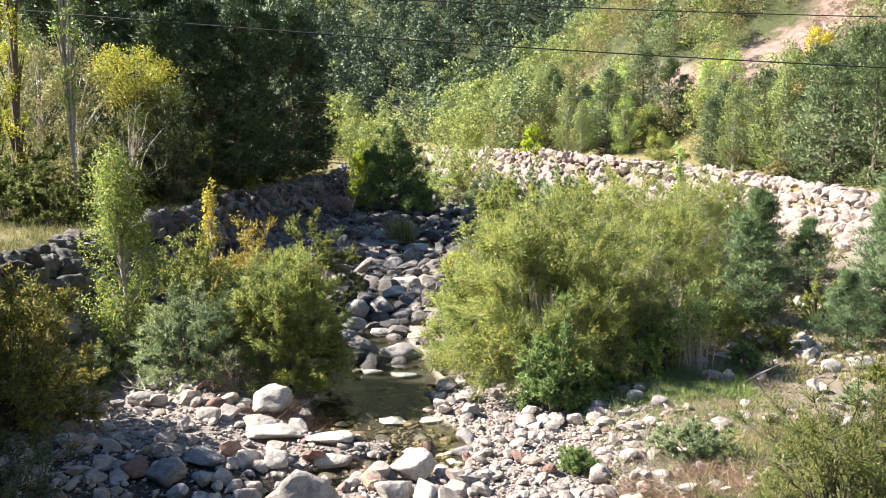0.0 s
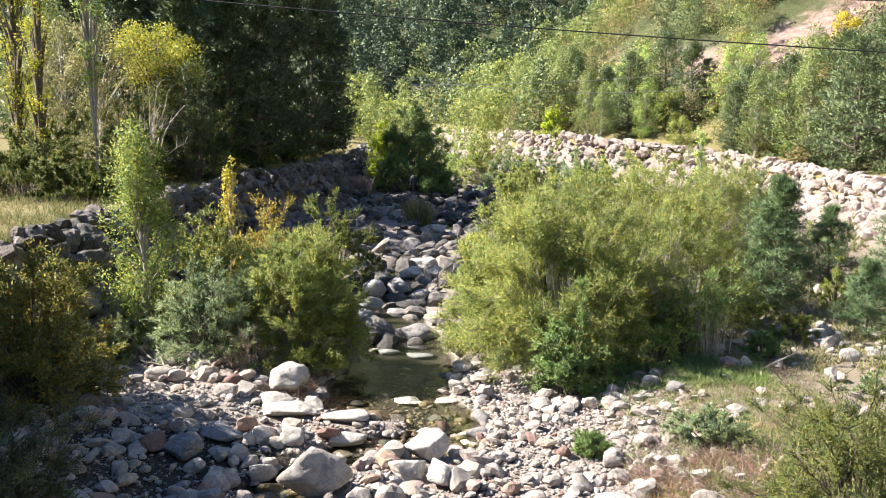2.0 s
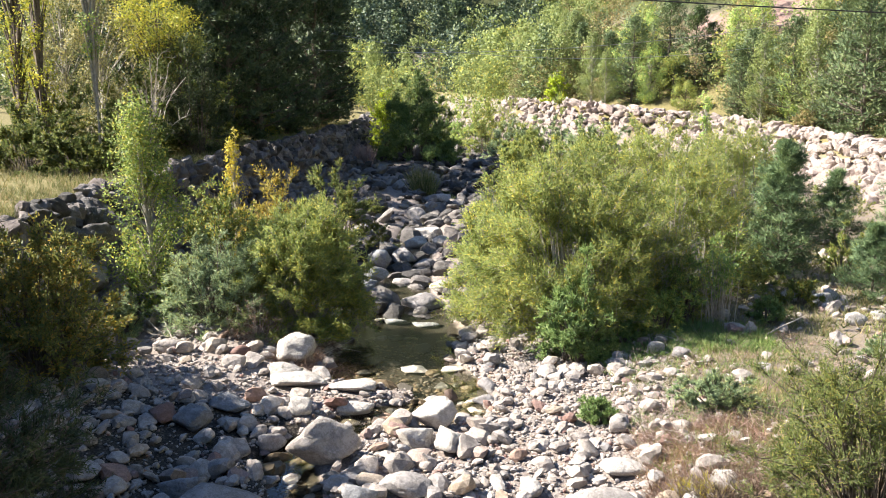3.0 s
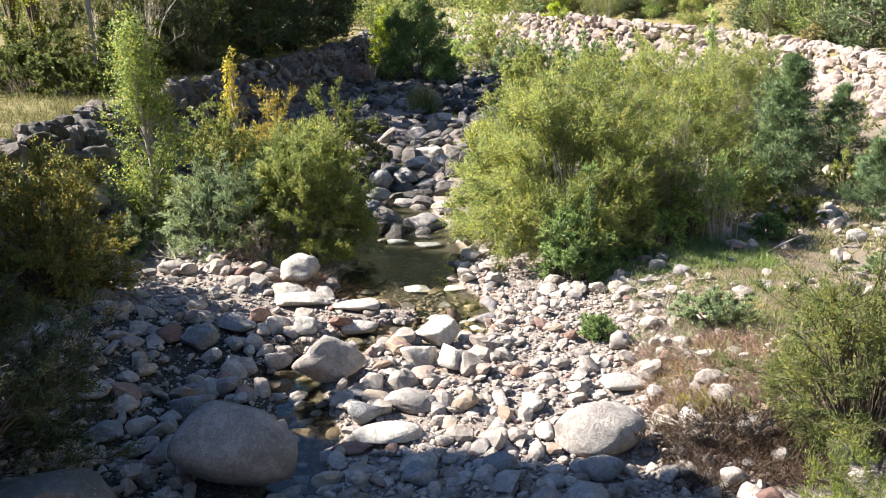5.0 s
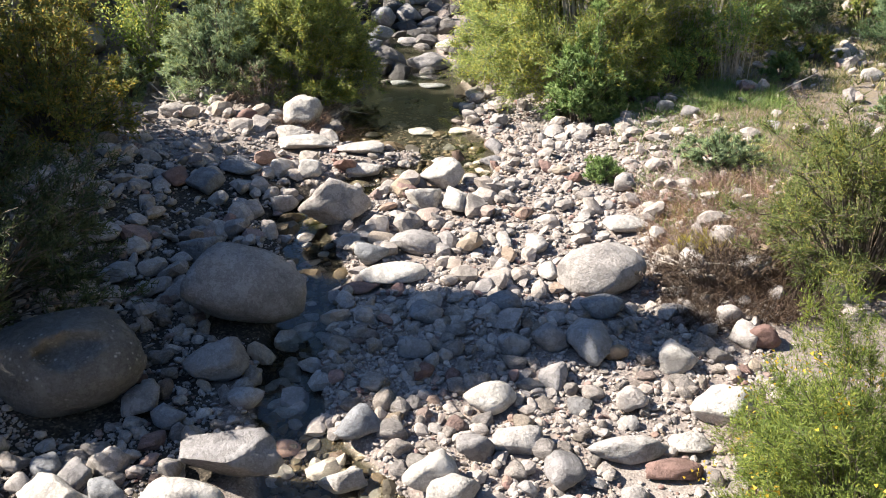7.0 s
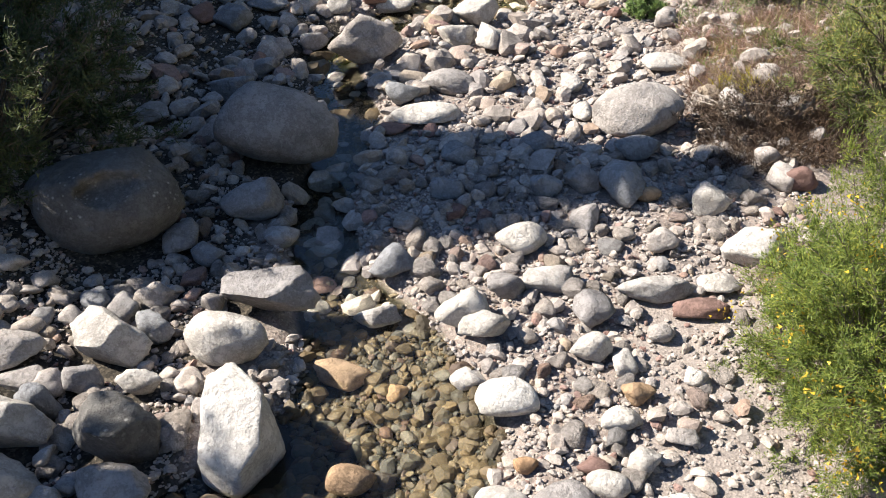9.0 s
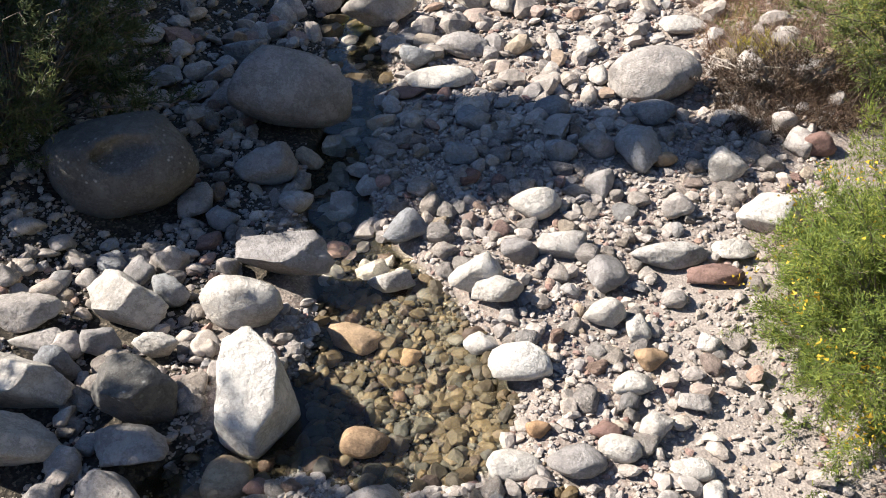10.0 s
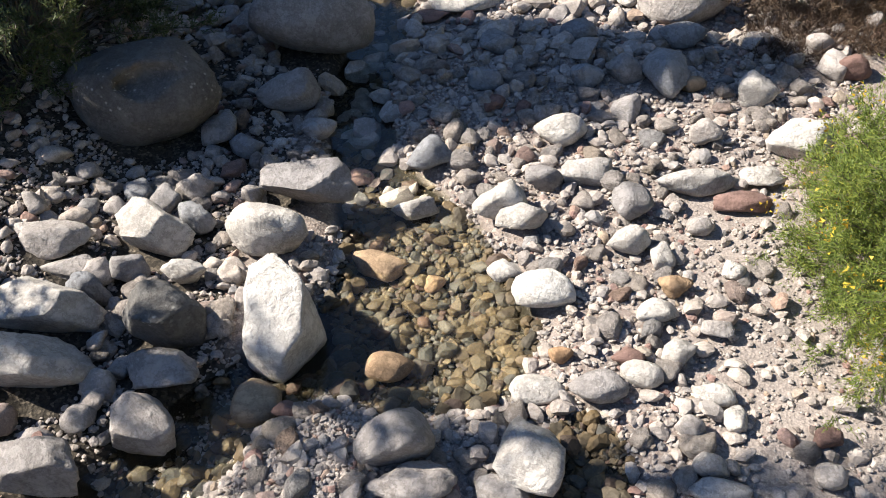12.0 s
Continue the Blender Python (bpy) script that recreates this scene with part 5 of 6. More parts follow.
# small plants and shrubs of the stony bar
for i, (x, y, r, h, lm) in enumerate([(6.9, 18.6, 0.5, 0.7, green_leaf), (8.2, 20.3, 0.7, 0.9, olive_leaf), (10.9, 24.0, 0.8, 1.2, willow_leaf), (7.6, 22.0, 0.7, 1.3, willow_leaf), (11.3, 19.3, 0.5, 0.8, yellow_leaf), (9.2, 26.0, 0.9, 1.5, willow_leaf), (13.4, 26.0, 1.0, 1.6, grey_willow_leaf), (11.8, 31.5, 1.2, 2.0, olive_leaf), (14.5, 32.0, 1.3, 2.0, willow_leaf), (3.5, 17.6, 0.5, 0.6, green_leaf), (4.3, 18.0, 0.6, 1.1, birch_leaf), (5.0, 18.6, 0.6, 1.6, birch_leaf), (9.6, 17.6, 0.5, 0.5, olive_leaf), (8.3, 16.2, 0.5, 0.4, grey_willow_leaf)]):
    shrub("small_shrub", x, y, "small leafy shrub on the stony bar", group="small shrubs of the bar", rx=r, ry=r * 0.9, h=h, stems=34, twigs=10, per=14, seed=110 + i, leaf=0.08, width=0.03, leaf_material=lm, wood=bark, low=0.05)

# young trees of the bed
tree("birch_sapling", -7.45, 19.4, broadleaf_meshes(4.9, 0.85, 100, 14000, 0.068, 21, sapling_leaf, pale_bark, clear=0.03, column=True, lean=-0.03), "slender young birch with light green leaves")
tree("yellow_sapling", -6.8, 24.5, broadleaf_meshes(4.1, 0.34, 40, 1500, 0.07, 22, yellow_leaf, pale_bark, clear=0.3, column=True), "thin sapling with golden yellow leaves")
PINE_A = pine_meshes(3.75, 1.3, 18, 8, 15, 16, 0.13, 0.018, 23, young_pine_leaf, skirt=0.5, shape=0.7, clump=0.05)
PINE_B = pine_meshes(1.9, 1.0, 10, 7, 12, 15, 0.12, 0.015, 24, young_pine_leaf, clear=0.04, skirt=0.6, clump=0.04)
tree("young_pine", 8.8, 23.2, PINE_A, "young blue-green pine standing on the bar", "young pines")
tree("young_pine", 10.3, 20.9, PINE_B, "small bushy blue-green pine on the bar", "young pines")
tree("young_pine", 12.2, 22.2, PINE_A, "young blue-green pine on the bar", "young pines", 80, 1.18)
tree("young_pine", 12.6, 28.5, PINE_B, "small bushy blue-green pine on the bar", "young pines", 40, 1.3)
tree("birch_sapling", 8.6, 30.5, broadleaf_meshes(5.0, 0.4, 40, 2000, 0.1, 25, birch_leaf, pale_bark, clear=0.2, column=True), "slender young birch above the willows")

# ---- left bank: bushes, poplars, pines ----
for i, (x, y, r, h, lm) in enumerate([(-15.5, 29, 1.8, 2.4, airy_leaf), (-13.4, 28.5, 1.5, 1.7, airy_leaf), (-16.5, 33, 2.0, 3.0, airy_leaf), (-12.4, 31.5, 1.8, 2.6, airy_leaf), (-11.8, 37, 1.7, 4.0, shade_willow_leaf), (-14.3, 36, 2.0, 3.6, airy_leaf), (-13.5, 44, 2.0, 3.6, olive_leaf), (-12.6, 50, 1.6, 2.6, olive_leaf)]):
    shrub("bank_bush", x, y, "dark green bush at the edge of the bank", group="bushes of the bank", rx=r, ry=r, h=h, stems=60, twigs=12, per=20, seed=30 + i, leaf=0.12, width=0.05, leaf_material=lm, wood=bark, low=0.0)
tree("poplar", -15.9, 31.5, broadleaf_meshes(15, 0.62, 90, 5200, 0.11, 41, poplar_leaf, bark, clear=0.10, column=True, girth=0.007), "tall thin poplar with sparse yellow-green leaves", "poplars")
tree("poplar", -17.6, 33.0, broadleaf_meshes(15, 0.62, 90, 5200, 0.11, 42, poplar_leaf, bark, clear=0.10, column=True, girth=0.007), "tall thin poplar with sparse yellow-green leaves", "poplars")
tree("poplar", -14.3, 32.5, broadleaf_meshes(14, 0.6, 40, 2600, 0.11, 43, birch_leaf, pale_bark, clear=0.3, column=True, girth=0.004), "bare-stemmed thin poplar with few leaves", "poplars")
tree("willow_tree", -15.6, 36.0, broadleaf_meshes(6.6, 1.9, 70, 8000, 0.10, 44, feather_leaf, pale_bark, clear=0.1), "pale feathery willow tree on the bank")
tree("willow_tree", -18.6, 39.0, broadleaf_meshes(7.0, 2.3, 70, 9000, 0.11, 48, feather_leaf, pale_bark, clear=0.05), "pale feathery willow tree on the bank")
tree("willow_tree", -21.5, 43.0, broadleaf_meshes(8.5, 2.6, 60, 9000, 0.14, 49, wood_leaf, pale_bark, clear=0.05), "pale feathery willow tree on the bank")
tree("lime_tree", -14.2, 39.0, broadleaf_meshes(6.9, 2.0, 80, 9000, 0.10, 45, poplar_leaf, bark, clear=0.60, ragged=0.8), "tree with a bright lime-yellow crown")
tree("dark_tree", -13.0, 38.6, broadleaf_meshes(5.2, 2.3, 70, 12000, 0.12, 46, airy_leaf, bark, clear=0.05), "dark leafy tree in shade on the bank")
shrub("bare_shrub", -12.6, 33.5, "leafless grey shrub with forked branches", rx=1.6, ry=1.3, h=4.4, stems=46, twigs=9, per=1, seed=47, leaf=0.05, width=0.02, leaf_material=olive_leaf, wood=dead_wood, low=0.35, stem_r=0.035, base=0.12)
BANK_PINES = [pine_meshes(12.5, 3.2, 17, 6, 10, 17, 0.28, 0.095, 50 + i, dark_pine_leaf, clear=0.06, shape=0.55, skirt=0.6, clump=0.22) for i in range(3)]
for i, (x, y, k) in enumerate([(-16.2, 54, 0.95), (-13.4, 58, 1.0), (-11.0, 62, 0.95), (-19.0, 58, 1.05), (-14.5, 66, 1.1), (-22.5, 60, 1.1), (-11.8, 72, 1.0), (-13.0, 46.5, 0.8), (-14.2, 42.5, 0.72), (-12.4, 51.5, 0.85), (-19.8, 48, 1.0), (-26.0, 56.0, 1.1), (-16.6, 47, 1.0), (-11.9, 48.5, 0.8), (-11.6, 54.8, 0.9), (-11.2, 66.5, 1.0)]):
    tree("pine", x, y, BANK_PINES[i % 3], "tall dark pine in the grove on the bank", "pines of the grove", 67 * i, k)
# bushes up the valley
shrub("round_bush", -3.6, 63, "big rounded dark green bush by the water", rx=3.2, ry=3.0, h=5.8, stems=130, twigs=13, per=22, seed=60, leaf=0.18, width=0.07, leaf_material=green_leaf, wood=bark, low=0.0)
shrub("lime_bush", -6.6, 69, "lime-yellow bush beyond the dark one", rx=1.4, ry=1.4, h=5.6, stems=60, twigs=12, per=12, seed=61, leaf=0.16, width=0.07, leaf_material=lime_leaf, wood=bark)
for i, (x, y, r, h, lm) in enumerate([(1.6, 74, 2.4, 4.0, willow_leaf), (4.0, 80, 2.6, 4.5, willow_leaf), (0.2, 86, 2.5, 4.6, birch_leaf), (-2.6, 92, 3.0, 5.0, willow_leaf), (6.5, 66, 2.0, 3.0, grey_willow_leaf), (10, 62, 2.2, 2.8, grey_willow_leaf), (13, 54, 2.2, 2.6, willow_leaf), (15, 44, 2.2, 2.6, willow_leaf), (9, 47, 2.4, 3.4, willow_leaf), (5, 40, 2.2, 3.6, willow_leaf), (12.4, 38, 2.0, 2.8, grey_willow_leaf), (3.2, 66, 2.2, 3.6, grey_willow_leaf), (4.6, 58, 2.0, 3.0, willow_leaf), (3.4, 50, 1.8, 2.8, willow_leaf), (7.5, 54, 2.0, 3.0, grey_willow_leaf)]):
    shrub("valley_bush", x, y, "grey-green willow bush in the stream bed", group="bushes up the valley", rx=r, ry=r, h=h, stems=60, twigs=11, per=16, seed=70 + i, leaf=0.17, width=0.055, leaf_material=lm, wood=bark, low=0.0)

# ---- trees behind the right wall ----
ROW_TREES = [("birch", broadleaf_meshes(7, 1.4, 80, 7000, 0.13, 80, wood_leaf, pale_bark, clear=0.06, column=True), "light green young broadleaf tree"),
             ("pine", pine_meshes(6, 2.2, 15, 6, 9, 9, 0.22, 0.06, 81, clear=0.03, shape=0.6, skirt=0.7, clump=0.14), "blue-green young pine"),
             ("birch", broadleaf_meshes(6, 1.6, 80, 6500, 0.13, 82, birch_leaf, pale_bark, clear=0.03), "yellow-green young tree"),
             ("pine", pine_meshes(7, 2.5, 16, 6, 9, 9, 0.22, 0.06, 83, clear=0.03, shape=0.5, skirt=0.7, clump=0.16), "blue-green young pine"),
             ("birch", broadleaf_meshes(3.6, 1.6, 60, 4400, 0.15, 84, willow_leaf, bark, clear=0.02), "olive-yellow bush-like tree"),
             ("ash_tree", broadleaf_meshes(5, 1.6, 60, 4600, 0.15, 85, slope_leaf, bark, clear=0.03), "tree turning amber")]
rng = np.random.default_rng(8)
edge = np.array(RIGHT_EDGE, float)
for i in range(len(edge) - 1):
    (ax, ay), (bx, by) = edge[i], edge[i + 1]
    length = math.hypot(bx - ax, by - ay)
    t = 0.0
    while t < length:
        px, py = ax + (bx - ax) * t / length, ay + (by - ay) * t / length
        t += rng.uniform(0.9, 1.7)
        if not 36 < py < 112:
            continue
        off = rng.uniform(1.0, 8.0)
        nx, ny = (by - ay) / length, -(bx - ax) / length
        kind, meshes, text = ROW_TREES[int(rng.choice(6, p=[0.27, 0.22, 0.17, 0.16, 0.1, 0.08]))]
        tree(kind, px + nx * off, py + ny * off, meshes, text + " above the rock wall", "trees above the wall", rng.uniform(0, 360), rng.uniform(0.65, 1.1))


for i, (x, y, k) in enumerate([(23.2, 50, 1.1), (24.6, 55, 1.15), (24.4, 47.5, 1.0), (22.8, 60, 1.0), (21.4, 64.5, 0.9), (25.6, 51.5, 1.2)]):
    tree("pine", x, y, ROW_TREES[3][1], "blue-green young pine above the rock wall", "trees above the wall", 75 * i, k)
shrub("amber_bush", 22.6, 55.0, "rusty amber bush at the top of the wall", rx=1.6, ry=1.4, h=2.0, stems=60, twigs=12, per=14, seed=120, leaf=0.14, width=0.06, leaf_material=slope_leaf, wood=bark, low=0.0)
shrub("lime_bush", 9.0, 84.0, "bright yellow-green bush at the top of the wall", rx=1.2, ry=1.2, h=3.2, stems=50, twigs=12, per=12, seed=121, leaf=0.16, width=0.08, leaf_material=lime_leaf, wood=bark, low=0.0)


# ---- woods on the slopes ----
def tree_quads(kind, seed, leaf, n):
    """A plain far tree as leaf clumps about its foot, one unit high, its outline broken by lobes."""
    rng = np.random.default_rng(seed)
    lobes = 26
    u = rng.uniform(0.06, 0.97, lobes) ** 0.85
    az = rng.uniform(0, 6.283, lobes)
    if kind == "pine":
        prof = 0.25 * (1.04 - u) ** 0.7 * np.minimum(1, 4 * u + 0.3)
    elif kind == "poplar":
        prof = 0.11 * np.sin(np.pi * np.clip(u * 0.97 + 0.02, 0, 1)) ** 0.5
    else:
        prof = 0.32 * np.sin(np.pi * np.clip(u * 0.90 + 0.08, 0, 1)) ** 0.6
    r = prof * rng.uniform(0.3, 1.0, lobes)
    ctr = np.stack([np.cos(az) * r, np.sin(az) * r, u], 1)
    pick = rng.integers(0, lobes, n)
    d = unit(rng.normal(size=(n, 3)))
    size = (0.06 + 0.45 * prof[pick])[:, None] * rng.uniform(0.3, 1, (n, 1)) ** 0.4
    p = ctr[pick] + d * size * np.array([1, 1, 0.6])
    soft = d + 0.6 * unit(p - np.array([0, 0, 0.5])) + np.array([0, 0, 0.2])
    return leaf_quads(p, unit(d * 0.5 + rng.normal(0, 0.7, (n, 3))), leaf, leaf * 0.8, rng), soft


def woods(name, label, kinds, material, spots, lo, hi, seed, leaf=0.034, n=760):
    rng = np.random.default_rng(seed)
    shapes = [tree_quads(k, seed * 10 + i, leaf, n) for i, k in enumerate(kinds * 3)]
    out_, face = [], []
    for x, y, z in spots:
        q, soft = shapes[int(rng.integers(len(shapes)))]
        a, s = rng.uniform(0, 6.283), rng.uniform(lo, hi)
        c, sn = math.cos(a), math.sin(a)
        rot = np.array([[c, sn, 0], [-sn, c, 0], [0, 0, 1]]) * s
        out_.append((q @ rot + np.array([x, y, z - 0.2])).astype(np.float32))
        face.append(soft @ rot / s)
    return tagged(new(name, quad_mesh(name, np.concatenate(out_), material, np.concatenate(face))), label, "woods", kind="stuff")


def wood_spots(n, x0, x1, y0, y1, seed, test):
    rng = np.random.default_rng(seed)
    x, y = rng.uniform(x0, x1, n), rng.uniform(y0, y1, n)
    z, zn = terrain(x, y)
    ok = test(x, y, z, zn)
    return np.stack([x, y, z], 1)[ok]


def in_sight(x, y):
    return np.abs(x) < 0.57 * y + 4


def open_ground(x, y):
    """Bare chutes of scree and a dry open slope, where no tree stands."""
    out_ = np.zeros(np.shape(x), bool)
    for cx, cy, dx, dy, long_, wide in ((29.0, 76.5, 0.36, 0.93, 10.5, 3.0), (22.6, 82.5, 0.27, 0.96, 7.0, 1.5), (37.0, 77.5, 0.45, 0.89, 10.0, 4.2)):
        u, v = (x - cx) * dx + (y - cy) * dy, (x - cx) * dy - (y - cy) * dx
        out_ |= (u / long_) ** 2 + (v / wide) ** 2 < 1
    return out_


def hill(x, y, z, zn):
    return (z > bed(y) + 4) & ~open_ground(x, y) & (zn["scree"] < 0.45) & in_sight(x, y) & (x > 3) & (y < 150)


def mountain(x, y, z, zn):
    return (z > bed(y) + 3) & (z < 0.24 * y + 14) & in_sight(x, y) & (x < 0.30 * y) & ((x < -18) | (y > 150))


spots = wood_spots(1150, 0, 85, 60, 150, 91, hill)
woods("hill_woods", "light green broadleaf trees on the sunny slope", ["round", "poplar", "round"], wood_leaf, spots[0::4], 4.5, 8, 1)
woods("hill_woods", "blue-green pines on the sunny slope", ["pine"], pine_leaf, spots[1::8], 4.5, 8, 2)
woods("hill_woods", "olive and rusty shrubs on the sunny slope", ["round"], slope_leaf, np.concatenate([spots[2::4], spots[3::4]]), 2.5, 6, 3)
rest = wood_spots(700, 24, 50, 66, 92, 94, lambda x, y, z, zn: open_ground(x, y) & (x > 33.5) & (z > bed(y) + 4))
woods("slope_scrub", "low rusty and grey scrub on the dry slope", ["round"], scrub_leaf, rest, 0.8, 1.9, 10, 0.07, 160)
woods("hill_woods", "olive green trees on the sunny slope", ["round"], willow_leaf, spots[5::8], 3.5, 6.5, 4)
spots = wood_spots(5200, -190, 130, 80, 420, 92, mountain)[:1450]
k = len(spots)
woods("mountain_woods", "dark pine forest on the mountain", ["pine"], mountain_leaf, spots[: int(k * 0.75)], 8, 14, 5, 0.052, 360)
woods("mountain_woods", "grey-green trees among the mountain pines", ["pine", "round"], pine_leaf, spots[int(k * 0.75): int(k * 0.9)], 8, 13, 7, 0.052, 360)
woods("mountain_woods", "green broadleaf trees among the mountain pines", ["round"], wood_leaf, spots[int(k * 0.9):], 7, 12, 6, 0.052, 360)
spots = wood_spots(400, -45, 18, 96, 205, 93, lambda x, y, z, zn: in_sight(x, y) & (z < bed(y) + 9) & (np.abs(x + 0.08 * (y - 80)) > 3.5))
woods("valley_trees", "light green poplars and alders on the valley floor", ["poplar", "round"], wood_leaf, spots[::2], 6, 13, 8, 0.034, 520)
woods("valley_trees", "yellow-green alders on the valley floor", ["round", "poplar"], willow_leaf, spots[1::2], 5, 10, 9, 0.034, 520)
tree("yellow_tree", 31.2, 70.8, broadleaf_meshes(5.2, 1.5, 40, 3000, 0.2, 95, yellow_leaf, bark, clear=0.1), "bright yellow autumn tree on the slope")

# two spruces on the near left bank that shade the bed
tree("spruce", -11.6, 10.65, pine_meshes(9.7, 1.7, 26, 8, 18, 9, 0.42, 0.13, 96, dark_pine_leaf, clear=0.02, shape=1.65, up=-0.05, skirt=0.95), "slender spruce on the bank beside the bed")
tree("spruce", -11.4, 9.7, pine_meshes(7.3, 2.9, 26, 8, 18, 9, 0.42, 0.13, 99, dark_pine_leaf, clear=0.02, shape=1.2, up=-0.05, skirt=0.95), "broad spruce on the bank beside the bed")


# a hedge and a thin poplar on the same bank
HEDGE = shrub_meshes(rx=2.0, ry=1.9, h=4.4, stems=90, twigs=11, per=10, seed=97, leaf=0.20, width=0.12, leaf_material=olive_leaf, wood=bark, low=0.0)
for i, (x, y, k) in enumerate([(-9.9, 8.0, 0.75), (-9.4, 9.0, 1.0), (-9.7, 10.9, 0.90), (-10.3, 12.6, 1.08), (-11.2, 13.9, 0.95)]):
    plant("bank_bush", x, y, HEDGE, "dark green bush at the edge of the bank", "bush", "bushes of the bank", 70 * i, k)
tree("poplar", -10.2, 4.9, broadleaf_meshes(8.7, 0.85, 46, 1300, 0.15, 98, birch_leaf, bark, clear=0.3, column=True), "thin poplar with sparse leaves", "poplars")


# ---- cables over the valley ----
def cable(name, a, b_, sag, r, material, label):
    u = np.linspace(0, 1, 40)[:, None]
    p = np.array(a) * (1 - u) + np.array(b_) * u - np.array([0, 0, 1]) * sag * 4 * u * (1 - u)
    v, f = tubes(p[None], r, r, 6)
    return tagged(new(name, mesh_of(name, v, f, material)), label, "cable", "cables over the valley")


cable("power_cable", (-45, 42, 15.0), (50, 42, 8.96), 0.95, 0.035, cable_mat, "black sagging power cable across the valley")
cable("power_cable", (-45, 44, 16.6), (55, 44, 12.55), 1.28, 0.03, cable_mat, "black sagging power cable across the valley")
cable("thin_wire", (-14, 60, 9.72), (42, 60, 15.5), 2.4, 0.016, wire_mat, "thin grey wire across the valley")
cable("thin_wire", (-12, 62, 11.3), (42, 62, 14.9), 3.85, 0.016, wire_mat, "thin grey wire across the valley")


# ---- driftwood and dead branches ----
def stick(x, y, length, turn, rise, r, label, lift=0.05):
    """A forked dead branch, lying or leaning."""
    rng = np.random.default_rng(int(abs(x * 100) + abs(y * 10)))
    u = np.linspace(0, 1, 7)[:, None]
    a, e = radians(turn), radians(rise)
    way = np.array([math.cos(a) * math.cos(e), math.sin(a) * math.cos(e), math.sin(e)])
    main = way * length * u + rng.normal(0, 0.015 * length, (7, 3)) * u
    fork = main[3] + (way + rng.normal(0, 0.45, 3)) * length * 0.4 * u
    v1, f1 = tubes(main[None], r, r * 0.35, 6)
    v2, f2 = tubes(fork[None], r * 0.6, r * 0.2, 6)
    ob = tagged(new("dead_branch", mesh_of("dead_branch", np.concatenate([v1, v2]), np.concatenate([f1, f2 + len(v1)]), dead_wood)), label, "branch", "driftwood of the bed")
    ob.matrix_basis = pose(x, y, height(x, y) + lift)
    return ob


for x, y, ln, tu, ri, r in [(3.3, 9.75, 1.0, 150, 12, 0.02), (3.95, 9.5, 0.9, 118, 10, 0.022), (3.6, 9.2, 0.8, 40, 8, 0.015), (3.7, 10.0, 0.8, 175, 6, 0.015), (3.1, 10.6, 0.7, 20, 5, 0.012), (4.2, 11.6, 0.9, 10, 4, 0.013), (3.8, 12.2, 0.8, 160, 4, 0.012)]:
    stick(x, y, ln, tu, ri, r, "bleached dead branch lying in the brush")
for x, y, ln, tu, ri, r in [(-6.6, 17.6, 1.3, 140, 20, 0.02), (-6.3, 17.3, 1.1, 120, 14, 0.018), (-6.9, 17.5, 1.0, 60, 10, 0.015), (-6.0, 17.2, 0.9, 170, 8, 0.014)]:
    stick(x, y, ln, tu, ri, r, "reddish dead branch washed against the willow")
for x, y, ln, tu, ri, r in [(-3.2, 17.4, 1.0, 20, 25, 0.012), (6.2, 17.3, 1.4, 25, 18, 0.02), (5.0, 17.0, 1.0, 160, 8, 0.016), (7.3, 18.2, 1.1, 10, 6, 0.016), (4.4, 19.6, 2.6, 110, 68, 0.025), (4.7, 19.5, 2.4, 70, 60, 0.022), (5.4, 19.3, 2.0, 60, 70, 0.022), (5.6, 19.2, 1.9, 100, 75, 0.02), (4.0, 19.4, 2.4, 130, 58, 0.02)]:
    stick(x, y, ln, tu, ri, r, "bare grey branch among the bushes", -0.03)

# ---- grass and dead weeds ----
def on_left_bank(rng, n):
    y = rng.uniform(14, 75, n)
    x = np.interp(y, [p[1] for p in LEFT_EDGE], [p[0] for p in LEFT_EDGE]) - rng.uniform(-0.05, 1, n).clip(0, 1) ** 1.5 * (6 + 0.15 * y)
    return x, y


def on_bar(rng, n):
    y = rng.uniform(10.5, 26, n)
    return rng.uniform(2.6, 6, n) + 0.32 * (y - 10) * rng.random(n), y


def box(x0, x1, y0, y1):
    return lambda rng, n: (rng.uniform(x0, x1, n), rng.uniform(y0, y1, n))


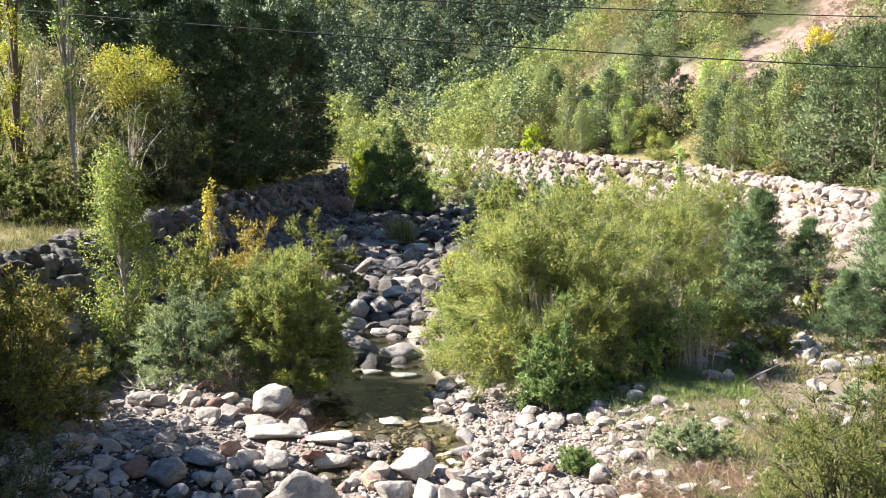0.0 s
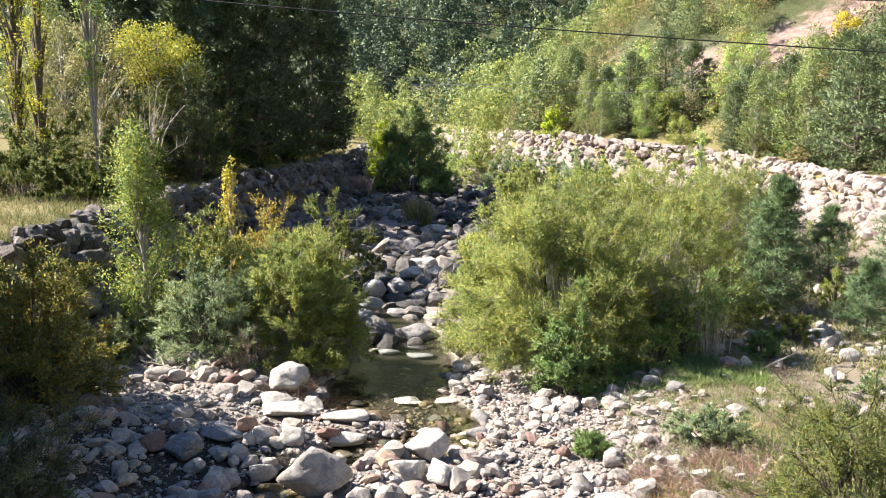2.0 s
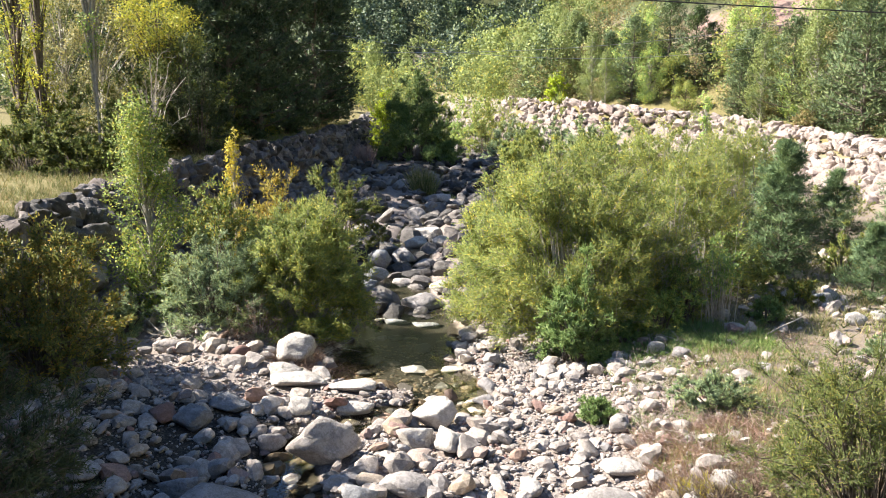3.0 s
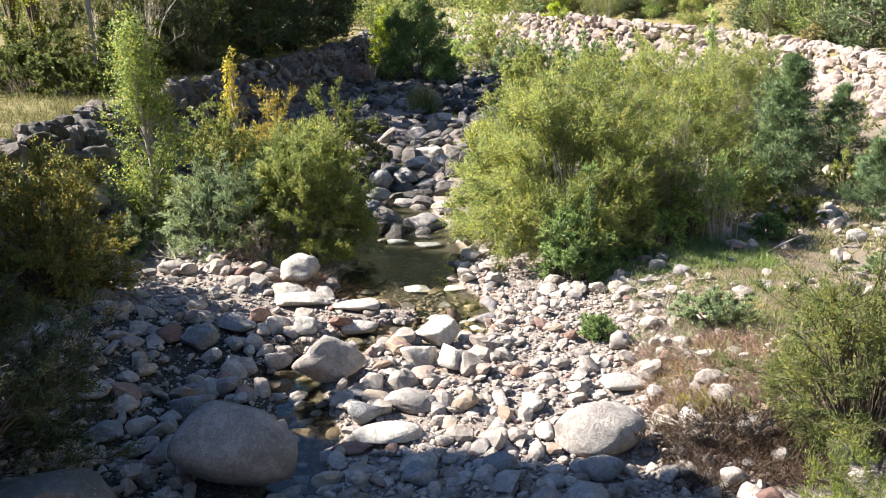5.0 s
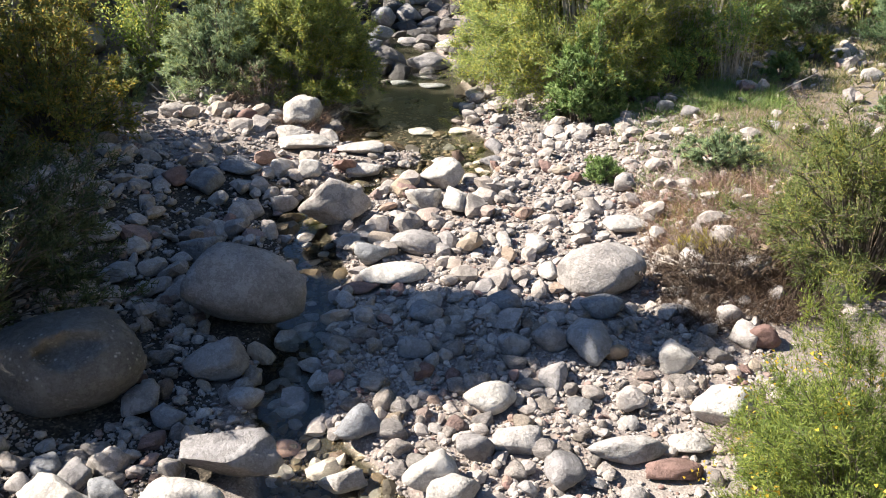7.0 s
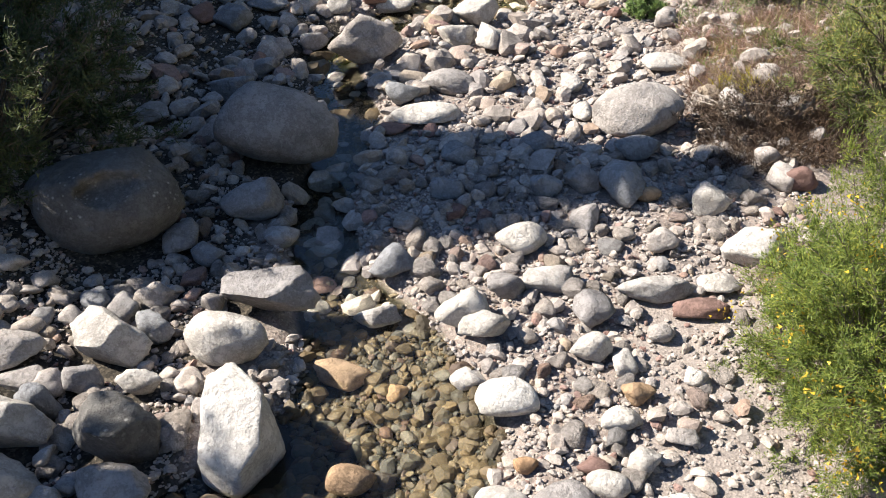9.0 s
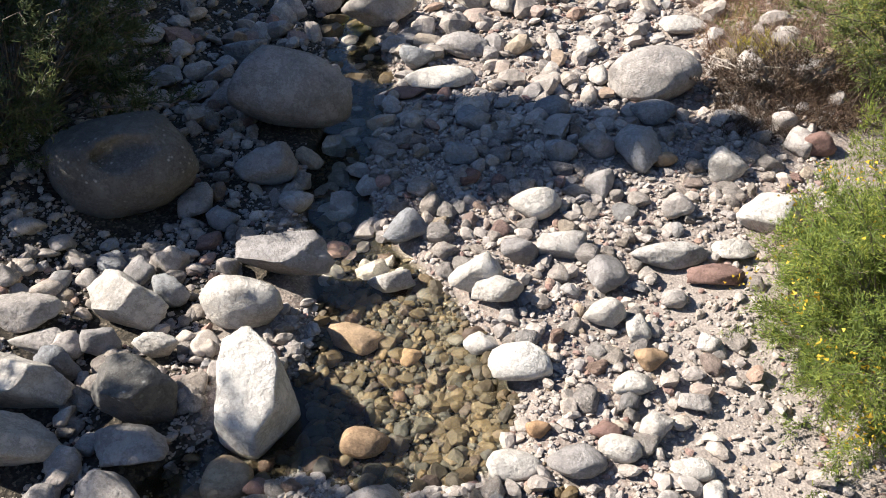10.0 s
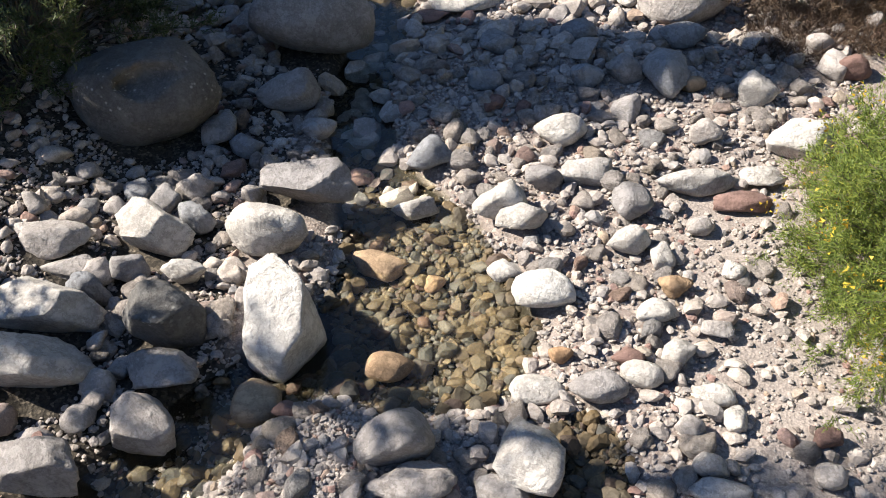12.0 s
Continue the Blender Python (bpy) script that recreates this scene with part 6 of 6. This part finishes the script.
blades(8000, on_left_bank, 0.30, 0.02, grass_mat, 1, "bank_grass", "dry and green grass on the bank", "grass")
blades(4200, on_bar, 0.20, 0.010, grass_mat, 2, "bar_grass", "sparse dry grass on the gravel bar", "grass")
blades(950, box(2.6, 4.6, 10.3, 12.9), 0.30, 0.009, weed_mat, 3, "dead_weeds", "reddish brown dead weeds on the bar", "weeds", splay=1.1)
blades(1000, box(2.5, 4.4, 8.9, 10.6), 0.38, 0.009, shade_brush_mat, 4, "dead_brush", "brown dead brush, coloured darker for the shade under the bushes", "weeds", splay=1.1)
blades(260, box(-3.9, -2.3, 16.3, 17.4), 0.35, 0.010, weed_mat, 5, "dead_weeds", "reddish dead weeds under the willow", "weeds", splay=1.1)
blades(220, box(2.5, 3.3, 4.6, 7.6), 0.40, 0.006, straw_mat, 6, "dry_grass", "pale dry grass beside the feathery bush", "grass", splay=0.8)
blades(900, box(2.9, 6.5, 16.4, 18.4), 0.22, 0.03, green_leaf, 7, "green_herbs", "bright green herbs at the bushes' foot", "herbs", splay=0.9)
blades(650, box(2.9, 5.2, 10.6, 14.5), 0.55, 0.010, straw_mat, 8, "dry_stalks", "flattened pale dry stalks on the bar", "stalks", splay=4.0, tuft=4, tuft_r=0.15)
blades(300, box(3.0, 7.5, 15.5, 18.0), 0.50, 0.010, straw_mat, 9, "dry_stalks", "flattened pale dry stalks on the bar", "stalks", splay=4.0, tuft=4, tuft_r=0.2)
blades(60, box(-7.9, -6.7, 58.5, 60.5), 1.3, 0.05, straw_mat, 10, "tall_dry_grass", "tan tall grass clump among the rocks", "grass", splay=0.25, tuft=16, tuft_r=0.12)
blades(30, box(-2.9, -1.9, 46.8, 48.0), 1.3, 0.05, grass_mat, 11, "reed_clump", "grey-green reed clump among the stream rocks", "reeds", splay=0.4, tuft=24, tuft_r=0.15)
blades(40, box(2.95, 3.5, 10.3, 11.0), 0.25, 0.02, yellow_leaf, 12, "yellow_herbs", "yellow autumn herbs under the willow", "herbs", splay=0.8)
blades(1500, box(7.2, 15.0, 17.5, 29.0), 0.26, 0.03, grass_mat, 13, "bar_grass", "tufts of green and dry grass between the stones", "grass", splay=0.7)
blades(420, box(2.8, 6.5, 11.5, 17.5), 0.24, 0.018, green_leaf, 14, "green_herbs", "low green herbs scattered over the dry bar", "herbs", splay=0.9)
